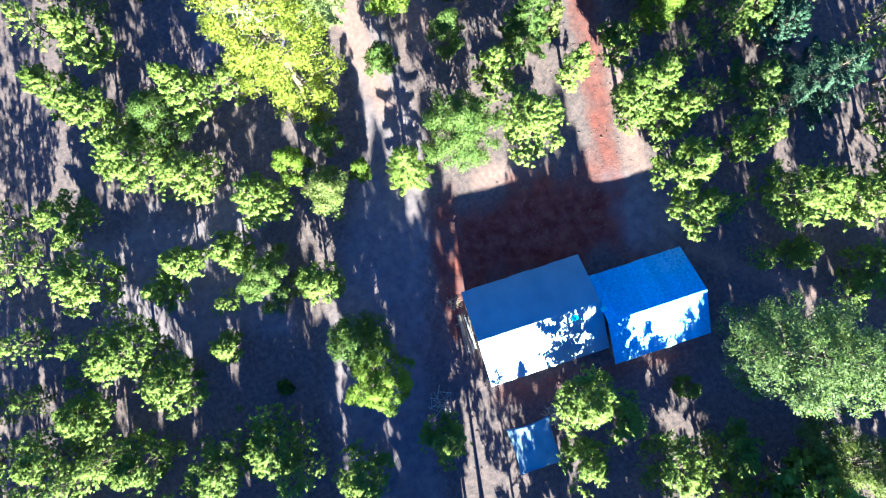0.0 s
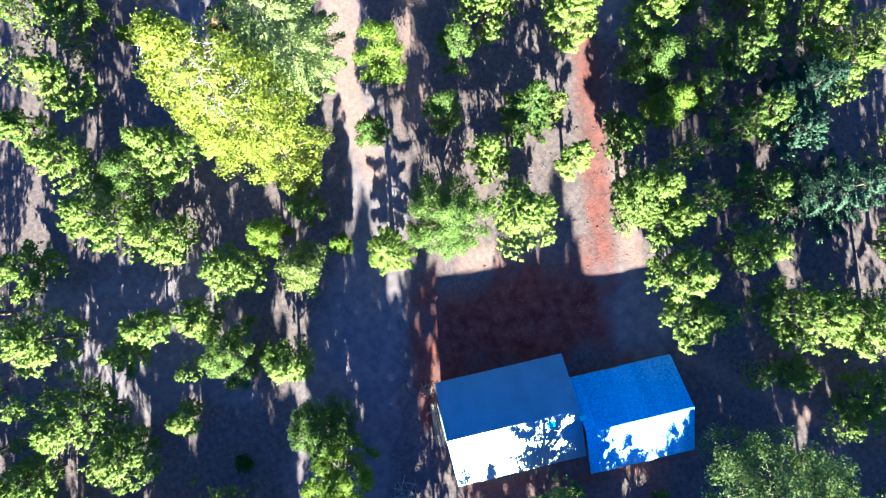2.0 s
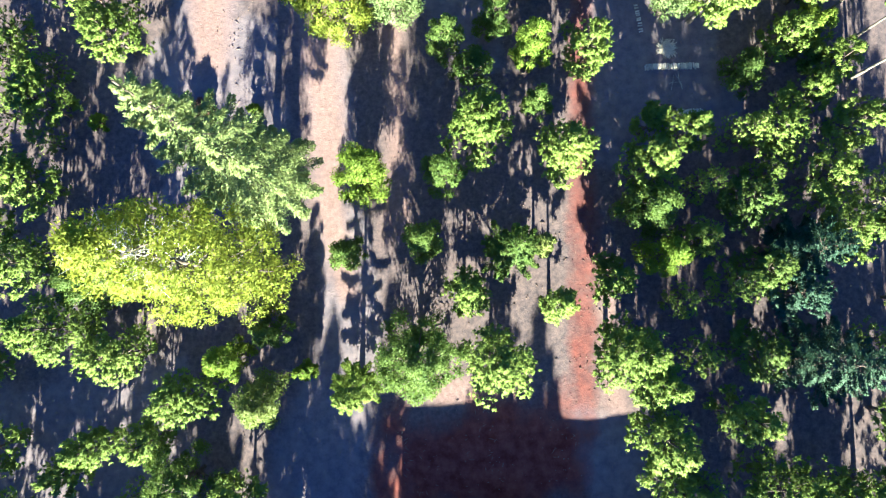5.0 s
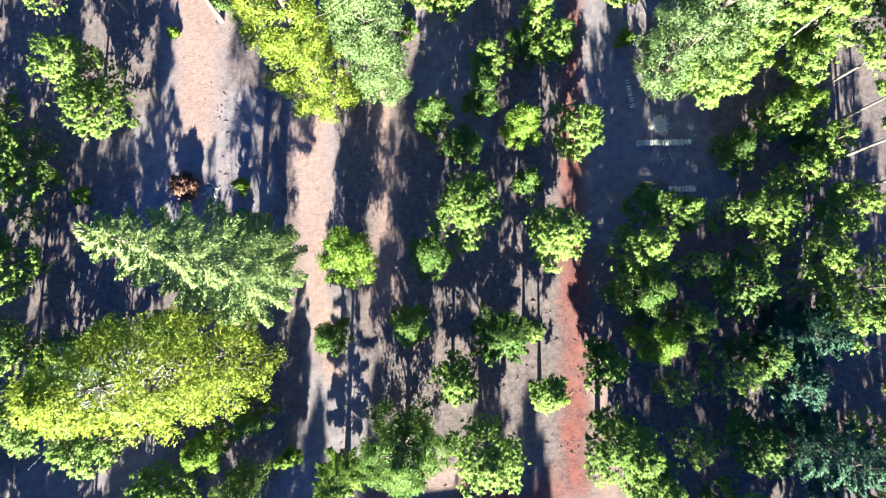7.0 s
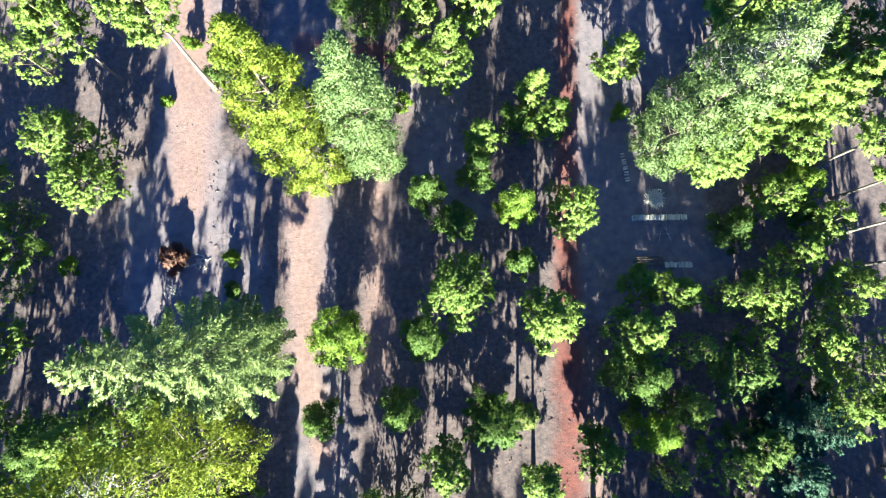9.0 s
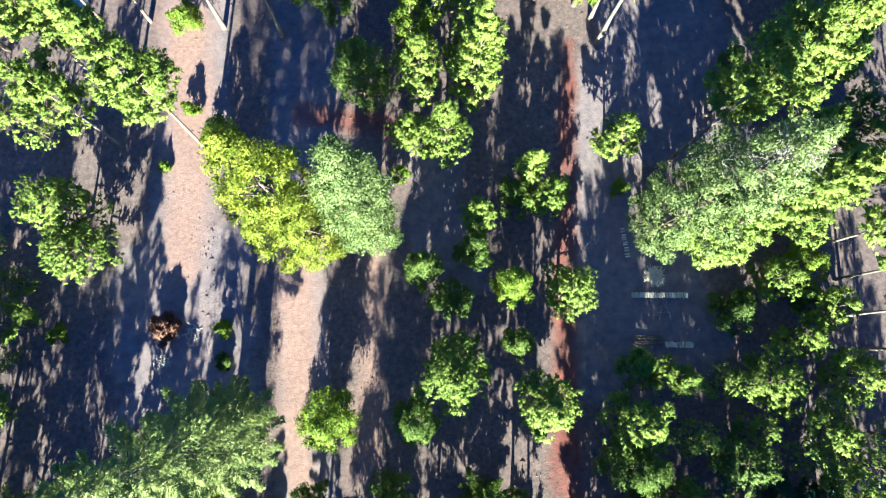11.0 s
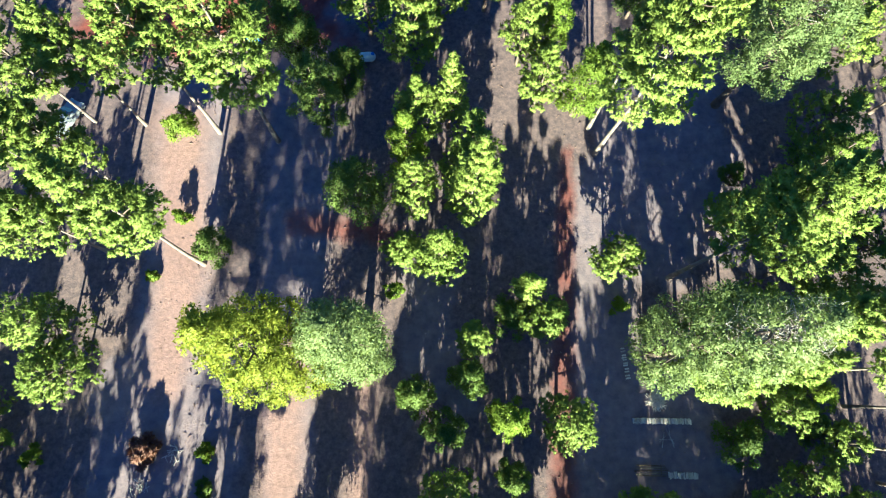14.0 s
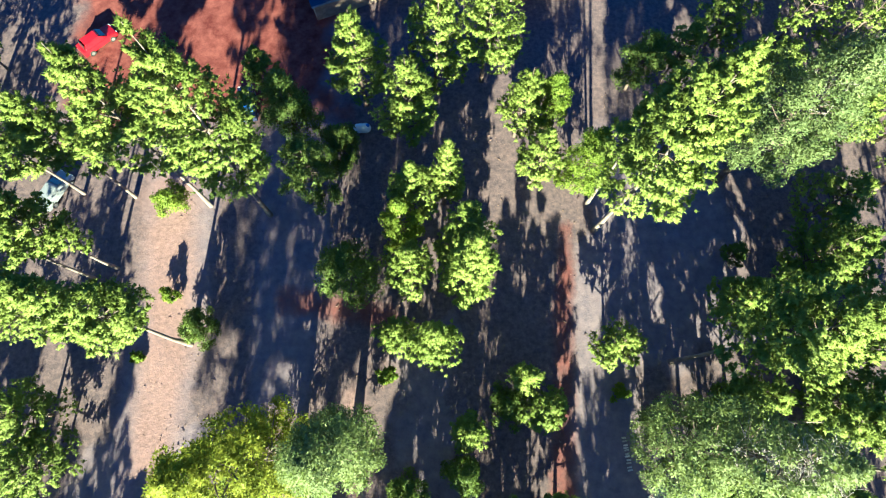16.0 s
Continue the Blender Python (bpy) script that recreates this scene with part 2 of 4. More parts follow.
def tubes(name, lines, mat, sides=6):
    """Tapered tubes along lines of (points, radii)."""
    verts, quads, at = [], [], 0
    for pts, rad in lines:
        pts = np.asarray(pts, float)
        n = len(pts)
        d = unit(np.gradient(pts, axis=0))
        u = unit(np.cross(d, np.array([0.31, 0.87, 0.2])))
        v = np.cross(d, u)
        a = np.linspace(0, 2 * np.pi, sides, endpoint=False)
        ring = pts[:, None] + np.asarray(rad)[:, None, None] * (np.cos(a)[None, :, None] * u[:, None] + np.sin(a)[None, :, None] * v[:, None])
        verts.append(ring.reshape(-1, 3))
        for i in range(n - 1):
            for j in range(sides):
                k = (j + 1) % sides
                quads.append((at + i * sides + j, at + i * sides + k, at + (i + 1) * sides + k, at + (i + 1) * sides + j))
        at += n * sides
    me = sheet_mesh(name, np.concatenate(verts), np.array(quads), mat)
    me.polygons.foreach_set("use_smooth", np.ones(len(quads), dtype=bool))
    return me


SEED = [0]


def tree_base(name, x, y):
    SEED[0] += 1
    return empty(name, pose(x, y, gz(x, y) - 0.05)), np.random.default_rng(SEED[0])


def trunk_line(h, rng, sway=0.02):
    t = np.linspace(0, 1, 7)
    bend = np.cumsum(rng.normal(0, sway * h / 7, (7, 2)), axis=0)
    bend -= bend[0]
    return np.column_stack([bend, t * h])


def wood(tree, line, h, rng, limbs, bark, thick):
    t = np.linspace(0, 1, 7)
    share("trunk", tubes("trunk", [(line, thick * (1 - 0.88 * t) * (1 + 0.5 * np.exp(-t * 25)))], bark, 8), tree, Matrix())
    if limbs:
        tagged(share("limbwork", tubes("limbwork", limbs, BARK, 3), tree, Matrix()), "", "", "", "stuff")


def pine(x, y, h, r, low=0.14, mat=None, bark=None, thick=0.0, dense=1.0, tall=False, label="", coarse=False):
    """A pine: whorls of rising branches that carry round tufts of needles."""
    tree, rng = tree_base("pine_tree", x, y)
    line = trunk_line(h * 0.97, rng)
    crown = h * (1 - low)
    count = int(10 + crown * (3.6 if not tall else 3.4))
    t = np.sort(rng.random(count)) ** 0.85
    az = np.arange(count) * 2.39996 + rng.normal(0, 0.35, count)
    prof = np.minimum(1, 0.55 + 1.6 * t) * np.clip(1 - t, 0.02, 1) ** 0.7
    length = 1.1 * r * prof * rng.uniform(0.62, 1.16, count) + 0.12
    rise = np.radians(8 + 50 * t + rng.normal(0, 8, count))
    z0 = h * low + t * crown * 0.93
    axis_xy = np.stack([np.interp(z0, line[:, 2], line[:, 0]), np.interp(z0, line[:, 2], line[:, 1])], 1)
    root = np.column_stack([axis_xy, z0])
    out = np.column_stack([np.cos(az) * np.cos(rise), np.sin(az) * np.cos(rise), np.sin(rise)])
    tip = root + out * length[:, None]
    limbs = [(np.array([root[i], root[i] * 0.45 + tip[i] * 0.55 - (0, 0, 0.04 * length[i]), tip[i]]), (0.035 + 0.012 * length[i], 0.025, 0.01)) for i in range(count) if length[i] > 1.1]
    wood(tree, line, h, rng, limbs, bark or BARK, thick or 0.05 + (0.0052 if tall else 0.010) * h)
    tufts = int(dense * (100 + 27 * r * crown) * (1.1 if tall else 1.0))
    pick = rng.choice(count, tufts, p=(length + 0.2) / (length + 0.2).sum())
    s = 0.2 + 0.82 * rng.random(tufts) ** 0.6
    across = unit(np.cross(out[pick], (0, 0, 1.0)))
    spread = rng.normal(0, 0.22, tufts) * length[pick] * (1.25 - 0.55 * s)
    centre = root[pick] + out[pick] * (length[pick] * s)[:, None] + across * spread[:, None]
    centre[:, 2] += rng.normal(0.02, 0.12, tufts) + 0.10 * length[pick] * s * s
    lift = unit(out[pick] * 0.6 + across * (0.4 * np.clip(spread, -1, 1))[:, None] + np.array([0, 0, 0.6]))
    size = rng.uniform(0.205, 0.325, tufts) * (1.5 if coarse else (1.05 if tall else 1.0)) * (1.1 - 0.25 * t[pick])
    me = tuft_mesh("crown", centre, lift, size, 5 if coarse else 8, rng, mat or NEEDLES, 0.24 if coarse else 0.19)
    share("crown", me, tree, Matrix())
    return tagged(tree, label or ("tall slender pine with a bare trunk and tufted crown" if tall else "young plantation pine with tufted yellow-green crown"), "tree", "plantation trees")


def fir(x, y, h, r, low=0.08, mat=None, label=""):
    """A fir: a cone of drooping branches with flat sprays."""
    tree, rng = tree_base("fir_tree", x, y)
    line = trunk_line(h, rng, 0.008)
    crown = h * (1 - low)
    count = int(24 + crown * 7)
    t = np.sort(rng.random(count)) ** 1.0
    az = np.arange(count) * 2.39996 + rng.normal(0, 0.3, count)
    length = r * (0.06 + np.clip(1 - t, 0, 1) ** 0.8 * np.minimum(1, 0.5 + 2.4 * t)) * rng.uniform(0.7, 1.15, count)
    rise = np.radians(-12 + 42 * t ** 2 + rng.normal(0, 7, count))
    z0 = h * low + t * crown * 0.98
    root = np.column_stack([np.interp(z0, line[:, 2], line[:, 0]), np.interp(z0, line[:, 2], line[:, 1]), z0])
    out = np.column_stack([np.cos(az) * np.cos(rise), np.sin(az) * np.cos(rise), np.sin(rise)])
    limbs = [(np.array([root[i], root[i] + out[i] * length[i] * 0.5, root[i] + out[i] * length[i]]), (0.04, 0.025, 0.008)) for i in range(count) if length[i] > 0.8]
    wood(tree, line, h, rng, limbs, BARK, 0.06 + 0.013 * h)
    k = int(7000 + 2700 * r * crown / 4)
    pick = rng.choice(count, k, p=length / length.sum())
    s = 0.1 + 0.9 * np.sqrt(rng.random(k))
    across = unit(np.cross(out[pick], (0, 0, 1.0)))
    off = np.clip(rng.normal(0, 0.45, k), -1, 1) * 0.36 * length[pick] * (1.12 - s)
    base = root[pick] + out[pick] * (length[pick] * s)[:, None] + across * off[:, None]
    base[:, 2] += -0.25 * np.abs(off) + rng.normal(0, 0.06, k) + 0.10 * s * length[pick] * s
    axis = unit(out[pick] * 0.8 + across * np.sign(off)[:, None] * 0.7 + rng.normal(0, 0.35, (k, 3)) + np.array([0, 0, 0.1]))
    shade = unit(0.45 * np.array([0, 0, 1.0]) + 0.65 * out[pick] + 0.3 * rng.normal(0, 1, (k, 3)))
    ln = rng.uniform(0.115, 0.235, k)
    share("crown", blades("crown", base, axis, shade, ln, ln * 0.24, rng, mat or NEEDLES_BLUE), tree, Matrix())
    return tagged(tree, label or "grey-green fir with drooping layered branches", "tree")


def broad(name, x, y, h, r, low=0.1, mat=None, lobes=0, leaf=0.3, count=0, taper=0.5, label="", bark=None, category="tree", gaps=0.0, bare=0):
    """A leafy crown of many uneven lobes of small leaves, from low to the top."""
    tree, rng = tree_base(name, x, y)
    line = trunk_line(h * 0.9, rng, 0.015)
    crown = h * (1 - low)
    lobes = lobes or int(22 + 4.5 * r * crown / 2)
    t = rng.random(lobes) ** 0.9
    az = np.arange(lobes) * 2.39996
    prof = np.sin(np.pi * np.clip(0.16 + 0.84 * t ** (0.5 + taper * 0.6), 0, 1)) ** 0.6
    lr = (0.66 if r > 3 else 1.0) * r * rng.uniform(0.22, 0.40, lobes) * (0.6 + 0.4 * prof)
    dist = np.clip(r * prof * rng.uniform(0.42, 1.1, lobes) - lr * 0.5, 0, None)
    z0 = np.clip(h * low + t * crown, lr * 0.3, h - lr * 0.6)
    cx = np.interp(z0, line[:, 2], line[:, 0])
    cy = np.interp(z0, line[:, 2], line[:, 1])
    cen = np.column_stack([cx + np.cos(az) * dist, cy + np.sin(az) * dist, z0])
    limbs = [(np.array([(cx[i], cy[i], max(0.1, z0[i] - 0.5 * dist[i] - 0.1)), (cen[i] + (cx[i], cy[i], z0[i] - 0.3 * dist[i])) / 2, cen[i]]), (0.03 + 0.02 * r, 0.03 + 0.008 * r, 0.012)) for i in range(lobes) if dist[i] > 0.4 * r][:60]
    wood(tree, line, h, rng, limbs, bark or BARK, 0.03 + 0.014 * h)
    if bare:
        twigs = []
        for i in range(bare):
            z = h * rng.uniform(0.62, 0.97)
            a, up, ln = rng.uniform(0, 6.283), rng.uniform(0.1, 0.9), r * rng.uniform(0.35, 0.85) * (1.25 - z / h)+ 0.5
            p = np.array([np.interp(z, line[:, 2], line[:, 0]), np.interp(z, line[:, 2], line[:, 1]), min(z, h * 0.9)])
            q = p + ln * np.array([np.cos(a), np.sin(a), up])
            m = (p + q) / 2 + rng.normal(0, 0.08, 3)
            twigs.append((np.array([p, m, q]), (0.035, 0.022, 0.008)))
            for _ in range(3):
                f = p + (q - p) * rng.uniform(0.4, 0.95)
                twigs.append((np.array([f, f + rng.normal(0, 0.3, 3), f + rng.normal(0, 0.55, 3)]), (0.016, 0.011, 0.005)))
        tagged(share("twigwork", tubes("twigwork", twigs, TWIG, 3), tree, Matrix()), "bare pale grey twigs", "", "", "stuff")
    k = count or int((1 - gaps) * min(33000, 900 + 2.1 * (2 * np.pi * r * crown * 0.8 + 3 * r * r) / (leaf * leaf)))
    pick = rng.choice(lobes, k, p=lr ** 2 / (lr ** 2).sum())
    outw = unit(np.column_stack([np.cos(az), np.sin(az), np.full(lobes, 0.45) + 0.8 * (t - 0.4)]))
    d = unit(rng.normal(0, 1, (k, 3)) + 0.7 * outw[pick])
    inner = rng.random(k) < 0.28
    base = cen[pick] + d * (lr[pick] * np.where(inner, rng.uniform(0.1, 0.6, k), rng.uniform(0.55, 1.06, k) ** 0.6))[:, None]
    axis = unit(d * 0.5 + rng.normal(0, 0.7, (k, 3)) + np.array([0, 0, 0.15]))
    shade = unit(0.75 * d + 0.35 * outw[pick] + 0.38 * rng.normal(0, 1, (k, 3)))
    ln = leaf * rng.uniform(0.7, 1.3, k) * np.where(inner, 1.8, 1.0)
    base[:, 2] = np.maximum(base[:, 2], 0.08)
    share("crown", blades("crown", base, axis, shade, ln, ln * 0.34, rng, mat or LEAVES), tree, Matrix())
    return tagged(tree, label, category)


def bush(x, y, h, r, mat=None, label="bright green rounded shrub on the forest floor"):
    return broad("shrub", x, y, h, r, 0.05, mat or LEAVES_BRIGHT, 14, 0.2, int(700 + 500 * r * r), 0.3, label, None, "shrub")


# ---- ground ----
def ground():
    fx, fy = np.arange(-60, 90.01, 0.8), np.arange(-45, 125.01, 0.8)
    far = np.array([40, 100, 250, 700, 2000.0])
    xs = np.concatenate([-60 - far[::-1], fx, 90 + far])
    ys = np.concatenate([-45 - far[::-1], fy, 125 + far])
    X, Y = np.meshgrid(xs, ys)
    rng = np.random.default_rng(5)
    Z = 0.12 + 0.033 * (np.clip(X, -60, 90) - 8)
    Z = Z + 0.05 * np.sin(X * 0.9 + 1.3 * np.sin(Y * 0.23)) * np.sin(Y * 0.31) + rng.normal(0, 0.012, X.shape)
    nx, ny = len(xs), len(ys)
    i = np.arange(nx * ny).reshape(ny, nx)
    quads = np.stack([i[:-1, :-1], i[:-1, 1:], i[1:, 1:], i[1:, :-1]], -1).reshape(-1, 4)
    me = sheet_mesh("ground", np.column_stack([X.ravel(), Y.ravel(), Z.ravel()]), quads, GROUND)
    me.polygons.foreach_set("use_smooth", np.ones(len(quads), dtype=bool))

    def band(*pts):
        """How near to a line of (x, y, half width): 1 on it, 0 well off it."""
        best = np.zeros(X.shape)
        for (x0, y0, w0), (x1, y1, w1) in zip(pts, pts[1:]):
            s = np.clip(((X - x0) * (x1 - x0) + (Y - y0) * (y1 - y0)) / ((x1 - x0) ** 2 + (y1 - y0) ** 2), 0, 1)
            d = np.hypot(X - x0 - s * (x1 - x0), Y - y0 - s * (y1 - y0))
            best = np.maximum(best, np.clip(1.5 - d / (w0 + s * (w1 - w0)), 0, 1))
        return best

    wander = 0.7 * np.sin(X * 0.7 + 1.1 * np.sin(Y * 0.5)) + 0.6 * np.sin(Y * 0.83 + 1.7 * np.sin(X * 0.41 + 2)) + 0.4 * np.sin(X * 1.7 - Y * 1.3)

    def yard(x0, x1, y0, y1, soft):
        return np.clip(np.minimum(np.minimum(X - x0, x1 - X), np.minimum(Y - y0, y1 - Y)) / soft + (wander / soft) + 0.5, 0, 1)

    path = np.maximum.reduce([
        band((-12, -24, 5), (-8, -4, 5), (-4.5, 5, 4.5), (0.5, 16, 3), (1.0, 30, 2.2), (1.6, 46, 2.2), (3, 60, 3.5), (5, 74, 4), (7, 95, 4)),
        band((-9, 32, 3), (-10.5, 45, 3.2), (-8, 60, 3.4), (-7, 78, 3.5)),
        band((27.5, 30, 2), (31, 44, 3), (34, 60, 3)), yard(28.5, 40, 30, 45, 3), yard(33, 47, 50, 75, 4), yard(13, 18, 40, 56, 3), yard(-16, -3, 32, 48, 4), yard(-34, -16, 2, 16, 6), yard(19.5, 27, -3, 6, 3)])
    red = np.maximum.reduce([0.95 * yard(2.2, 19.5, -2, 7.6, 5), band((20.6, 4, 1.2), (21.6, 12, 1.5), (23.2, 20, 1.6), (25.8, 36, 1.4), (29.3, 56, 1.0), (30.8, 64, 0.8)) * 0.6,
                             band((3, 59.5, 1.6), (12, 57, 1.5)) * 0.55, yard(-20, 9, 80, 104, 4), band((1.5, 4, 1.2), (0.5, -5, 0.9)) * 0.7, band((3, -12.5, 1.5), (22, -14, 0.6)) * 0.4])
    # Painted sun: most pale bands follow the lit strips between tree shadows.
    pale = np.maximum.reduce([band((1.3, 48, 2.0), (0.7, 36, 1.7), (-0.2, 28, 1.3), (0.6, 20, 1.0)), band((-8.6, 72, 2.6), (-8.3, 57, 2.4), (-10, 45, 1.6)), band((8.8, 50, 0.9), (8.3, 40, 0.9), (6, 25, 1.2)) * 0.85, band((8, 9.5, 1.2), (13, 9.5, 1.0)) * 0.9,
                              band((23.6, 6, 1.1), (24.2, 12, 0.8), (25.5, 20, 0.6)) * 0.85, band((26, -4, 0.8), (39, -14.5, 0.6)) * 0.7])
    for key, value in (("path", path), ("red", red), ("pale", pale)):
        me.attributes.new(key, "FLOAT", "POINT").data.foreach_set("value", value.ravel().astype(np.float32))
    tagged(new("ground", me), "reddish forest soil with pale tracks, painted sun strips and needle litter", "ground", "", "structure")


ground()


# ---- house ----
def roof_slope(house, x0, x1, y_eave, z_eave, y_ridge, z_ridge, mat, seed):
    """Overlapping roofing sheets from eave to ridge, each its own piece."""
    run, up = abs(y_ridge - y_eave), z_ridge - z_eave
    length, tilt = math.hypot(run, up), math.atan2(up, run)
    count = round((x1 - x0) / 1.0)
    w = (x1 - x0) / count
    bm = bmesh.new()
    ribs = 6
    for i in range(ribs):
        u0, u1 = -w / 2 - 0.02 + (w + 0.04) * i / ribs, -w / 2 - 0.02 + (w + 0.04) * (i + 1) / ribs
        um = u0 + (u1 - u0) * 0.35
        for a, b, za, zb in ((u0, um, 0.022, 0.0), (um, u1, 0.0, 0.022)):
            v = [bm.verts.new(p) for p in ((a, 0, za), (b, 0, zb), (b, length, zb), (a, length, za))]
            bm.faces.new(v)
            v = [bm.verts.new(p) for p in ((a, 0, za - 0.03), (a, length, za - 0.03), (b, length, zb - 0.03), (b, 0, zb - 0.03))]
            bm.faces.new(v)
    me = bpy.data.meshes.new("roof_sheet")
    bm.to_mesh(me)
    bm.free()
    me.materials.append(mat)
    rng = random.Random(seed)
    turn = 0 if y_ridge > y_eave else 180
    for i in range(count):
        share("roof_sheet", me, house, pose(x0 + w * (i + 0.5), y_eave, z_eave + rng.uniform(0, 0.02), 0, 0, turn) @ pose(0, rng.uniform(-0.03, 0.03), 0, math.degrees(tilt) + rng.uniform(-0.15, 0.15), rng.uniform(-0.3, 0.3), 0))


def dwelling(x0, x1, y0, y1, z_eave, z_ridge, mat, label, seed):
    """A long low house under a gabled sheet roof; the walls stand in from the eaves."""
    house = tagged(empty("house", pose(0, 0, 0)), label, "house")
    ym, base = (y0 + y1) / 2, gz((x0 + x1) / 2, 0) - 0.4
    inset, th = 0.45, 0.16
    for name_y in (y0 + inset, y1 - inset):
        bm = bmesh.new()
        box(bm, x1 - x0 - 2 * inset, th, z_eave - 0.1 - base, pose((x0 + x1) / 2, name_y, base))
        part("wall", bm, BOARD, house)
    for xx in (x0 + inset + th / 2, x1 - inset - th / 2):
        bm = bmesh.new()
        ya, yb = y0 + inset + th / 2 + 0.003, y1 - inset - th / 2 - 0.003
        top = z_eave - 0.1
        loop = [(ya, base), (yb, base), (yb, top), (ym, z_ridge - 0.16), (ya, top)]
        a = [bm.verts.new((xx - th / 2, y, z)) for y, z in loop]
        c = [bm.verts.new((xx + th / 2, y, z)) for y, z in loop]
        bm.faces.new(a[::-1])
        bm.faces.new(c)
        for i in range(5):
            j = (i + 1) % 5
            bm.faces.new((a[i], a[j], c[j], c[i]))
        part("gable_wall", bm, BOARD, house)
    roof_slope(house, x0, x1, y1, z_eave, ym, z_ridge, mat, seed)
    roof_slope(house, x0, x1, y0, z_eave, ym, z_ridge, mat, seed + 1)
    bm = bmesh.new()
    tilt = math.degrees(math.atan2(z_ridge - z_eave, ym - y0))
    box(bm, x1 - x0 + 0.06, 0.2, 0.012, pose((x0 + x1) / 2, ym + 0.09, z_ridge + 0.005, -tilt))
    box(bm, x1 - x0 + 0.06, 0.2, 0.012, pose((x0 + x1) / 2, ym - 0.09, z_ridge + 0.005, tilt))
    part("ridge_cap", bm, mat, house)
    for y in (y0, y1):
        bm = bmesh.new()
        box(bm, x1 - x0, 0.03, 0.16, pose((x0 + x1) / 2, y + (0.05 if y < ym else -0.05), z_eave - 0.2))
        part("fascia", bm, BOARD, house)
    return house


house_a = dwelling(2.0, 14.15, -10.55, -0.95, 2.6, 4.9, ROOF_SMOOTH, "long low house with smooth blue-grey sheet metal gable roof", 3)
house_b = dwelling(14.2, 24.1, -12.3, -3.35, 2.55, 4.95, ROOF_ROUGH, "low house with rough pale blue sheet gable roof", 7)


def roof_vent(x, y, z, s):
    bm = bmesh.new()
    box(bm, s, s * 0.7, 0.2, pose(x, y, z, 0, 0, 5), 0.02)
    box(bm, s * 1.2, s * 0.9, 0.05, pose(x, y, z + 0.2, 0, 0, 5), 0.01)
    return tagged(part("roof_vent", bm, CYAN), "small turquoise vent cap on the metal roof", "roof vent")


roof_vent(11.4, -6.5, 4.45, 0.55)
roof_vent(14.3, -6.6, 4.4, 0.5)


def tarp_shelter(x0, x1, y0, y1, z):
    """A tarpaulin stretched over four posts, its edges drawn in between the corners."""
    shelter = tagged(empty("tarp_shelter", pose((x0 + x1) / 2, (y0 + y1) / 2, gz(x0, 0))), "sagging grey tarpaulin shelter on four wooden posts", "shelter")
    cx, cy, g = (x0 + x1) / 2, (y0 + y1) / 2, gz(x0, 0)
    n = 16
    u, v = np.meshgrid(np.linspace(-1, 1, n + 1), np.linspace(-1, 1, n + 1))
    px = u * (x1 - x0) / 2 * (1 - 0.09 * (1 - v ** 2))
    py = v * (y1 - y0) / 2 * (1 - 0.09 * (1 - u ** 2))
    pz = z - g - 0.25 * (1 - u ** 2) * (1 - v ** 2) + 0.35 * (1 - np.abs(u)) + 0.02 * np.sin(9 * u + 4 * v)
    i = np.arange((n + 1) ** 2).reshape(n + 1, n + 1)
    q = np.stack([i[:-1, :-1], i[:-1, 1:], i[1:, 1:], i[1:, :-1]], -1).reshape(-1, 4)
    me = sheet_mesh("canopy", np.column_stack([px.ravel(), py.ravel(), pz.ravel()]), q, TARP)
    me.polygons.foreach_set("use_smooth", np.ones(len(q), dtype=bool))
    ob = share("canopy", me, shelter, Matrix())
    ob.modifiers.new("thickness", "SOLIDIFY").thickness = 0.02
    for sx in (-1, 1):
        for sy in (-1, 1):
            bm = bmesh.new()
            rod(bm, (sx * ((x1 - x0) / 2 - 0.08), sy * ((y1 - y0) / 2 - 0.08), -0.2), (sx * ((x1 - x0) / 2 - 0.08), sy * ((y1 - y0) / 2 - 0.08), z - g), 0.06, 0.05)
            part("post", bm, BOARD, shelter)


tarp_shelter(2.0, 6.4, -19.5, -14.9, 2.4)

# ---- pines and other trees ----
pine(-25.8, 34.2, 10.6, 3.6)
pine(-30.5, 31, 8.2, 3.25)
pine(-17.0, 25.2, 13.0, 3.2)
broad('leafy_tree', -21.0, 24.5, 8.6, 2.8, 0.2, LEAVES, leaf=0.16, taper=0.3, label='small dark green leafy tree with a dense crown')
pine(-26.9, 27, 9.9, 3.5)
pine(-24.0, 20.8, 11.3, 3.9)
pine(-19.6, 17.7, 9.4, 3.63)
pine(-13.5, 13.3, 11.0, 3.11)
broad('leafy_tree', -9.8, 15.9, 8.6, 1.8, 0.2, LEAVES_BRIGHT, leaf=0.16, taper=0.3, label='small bright green leafy tree with a dense crown')
broad('leafy_tree', -7.1, 12.1, 10.0, 2.3, 0.2, LEAVES_PALE, leaf=0.16, taper=0.3, label='small grey-green leafy tree with a dense crown')
broad('leafy_tree', -3.9, 13.8, 5.3, 1.1, 0.2, LEAVES_BRIGHT, leaf=0.16, taper=0.3, label='small bright green leafy tree with a dense crown')
fir(0.7, 11.9, 12.0, 2.7, mat=NEEDLES, label='light green young conifer with ragged layered branches')
broad('leafy_tree', -6.1, 17.7, 7.2, 1.6, 0.2, LEAVES, leaf=0.16, taper=0.3, label='small dark green leafy tree with a dense crown')
broad('leafy_tree', 8.4, 23.4, 9.0, 2.0, 0.2, LEAVES, leaf=0.16, taper=0.3, label='small dark green leafy tree with a dense crown')
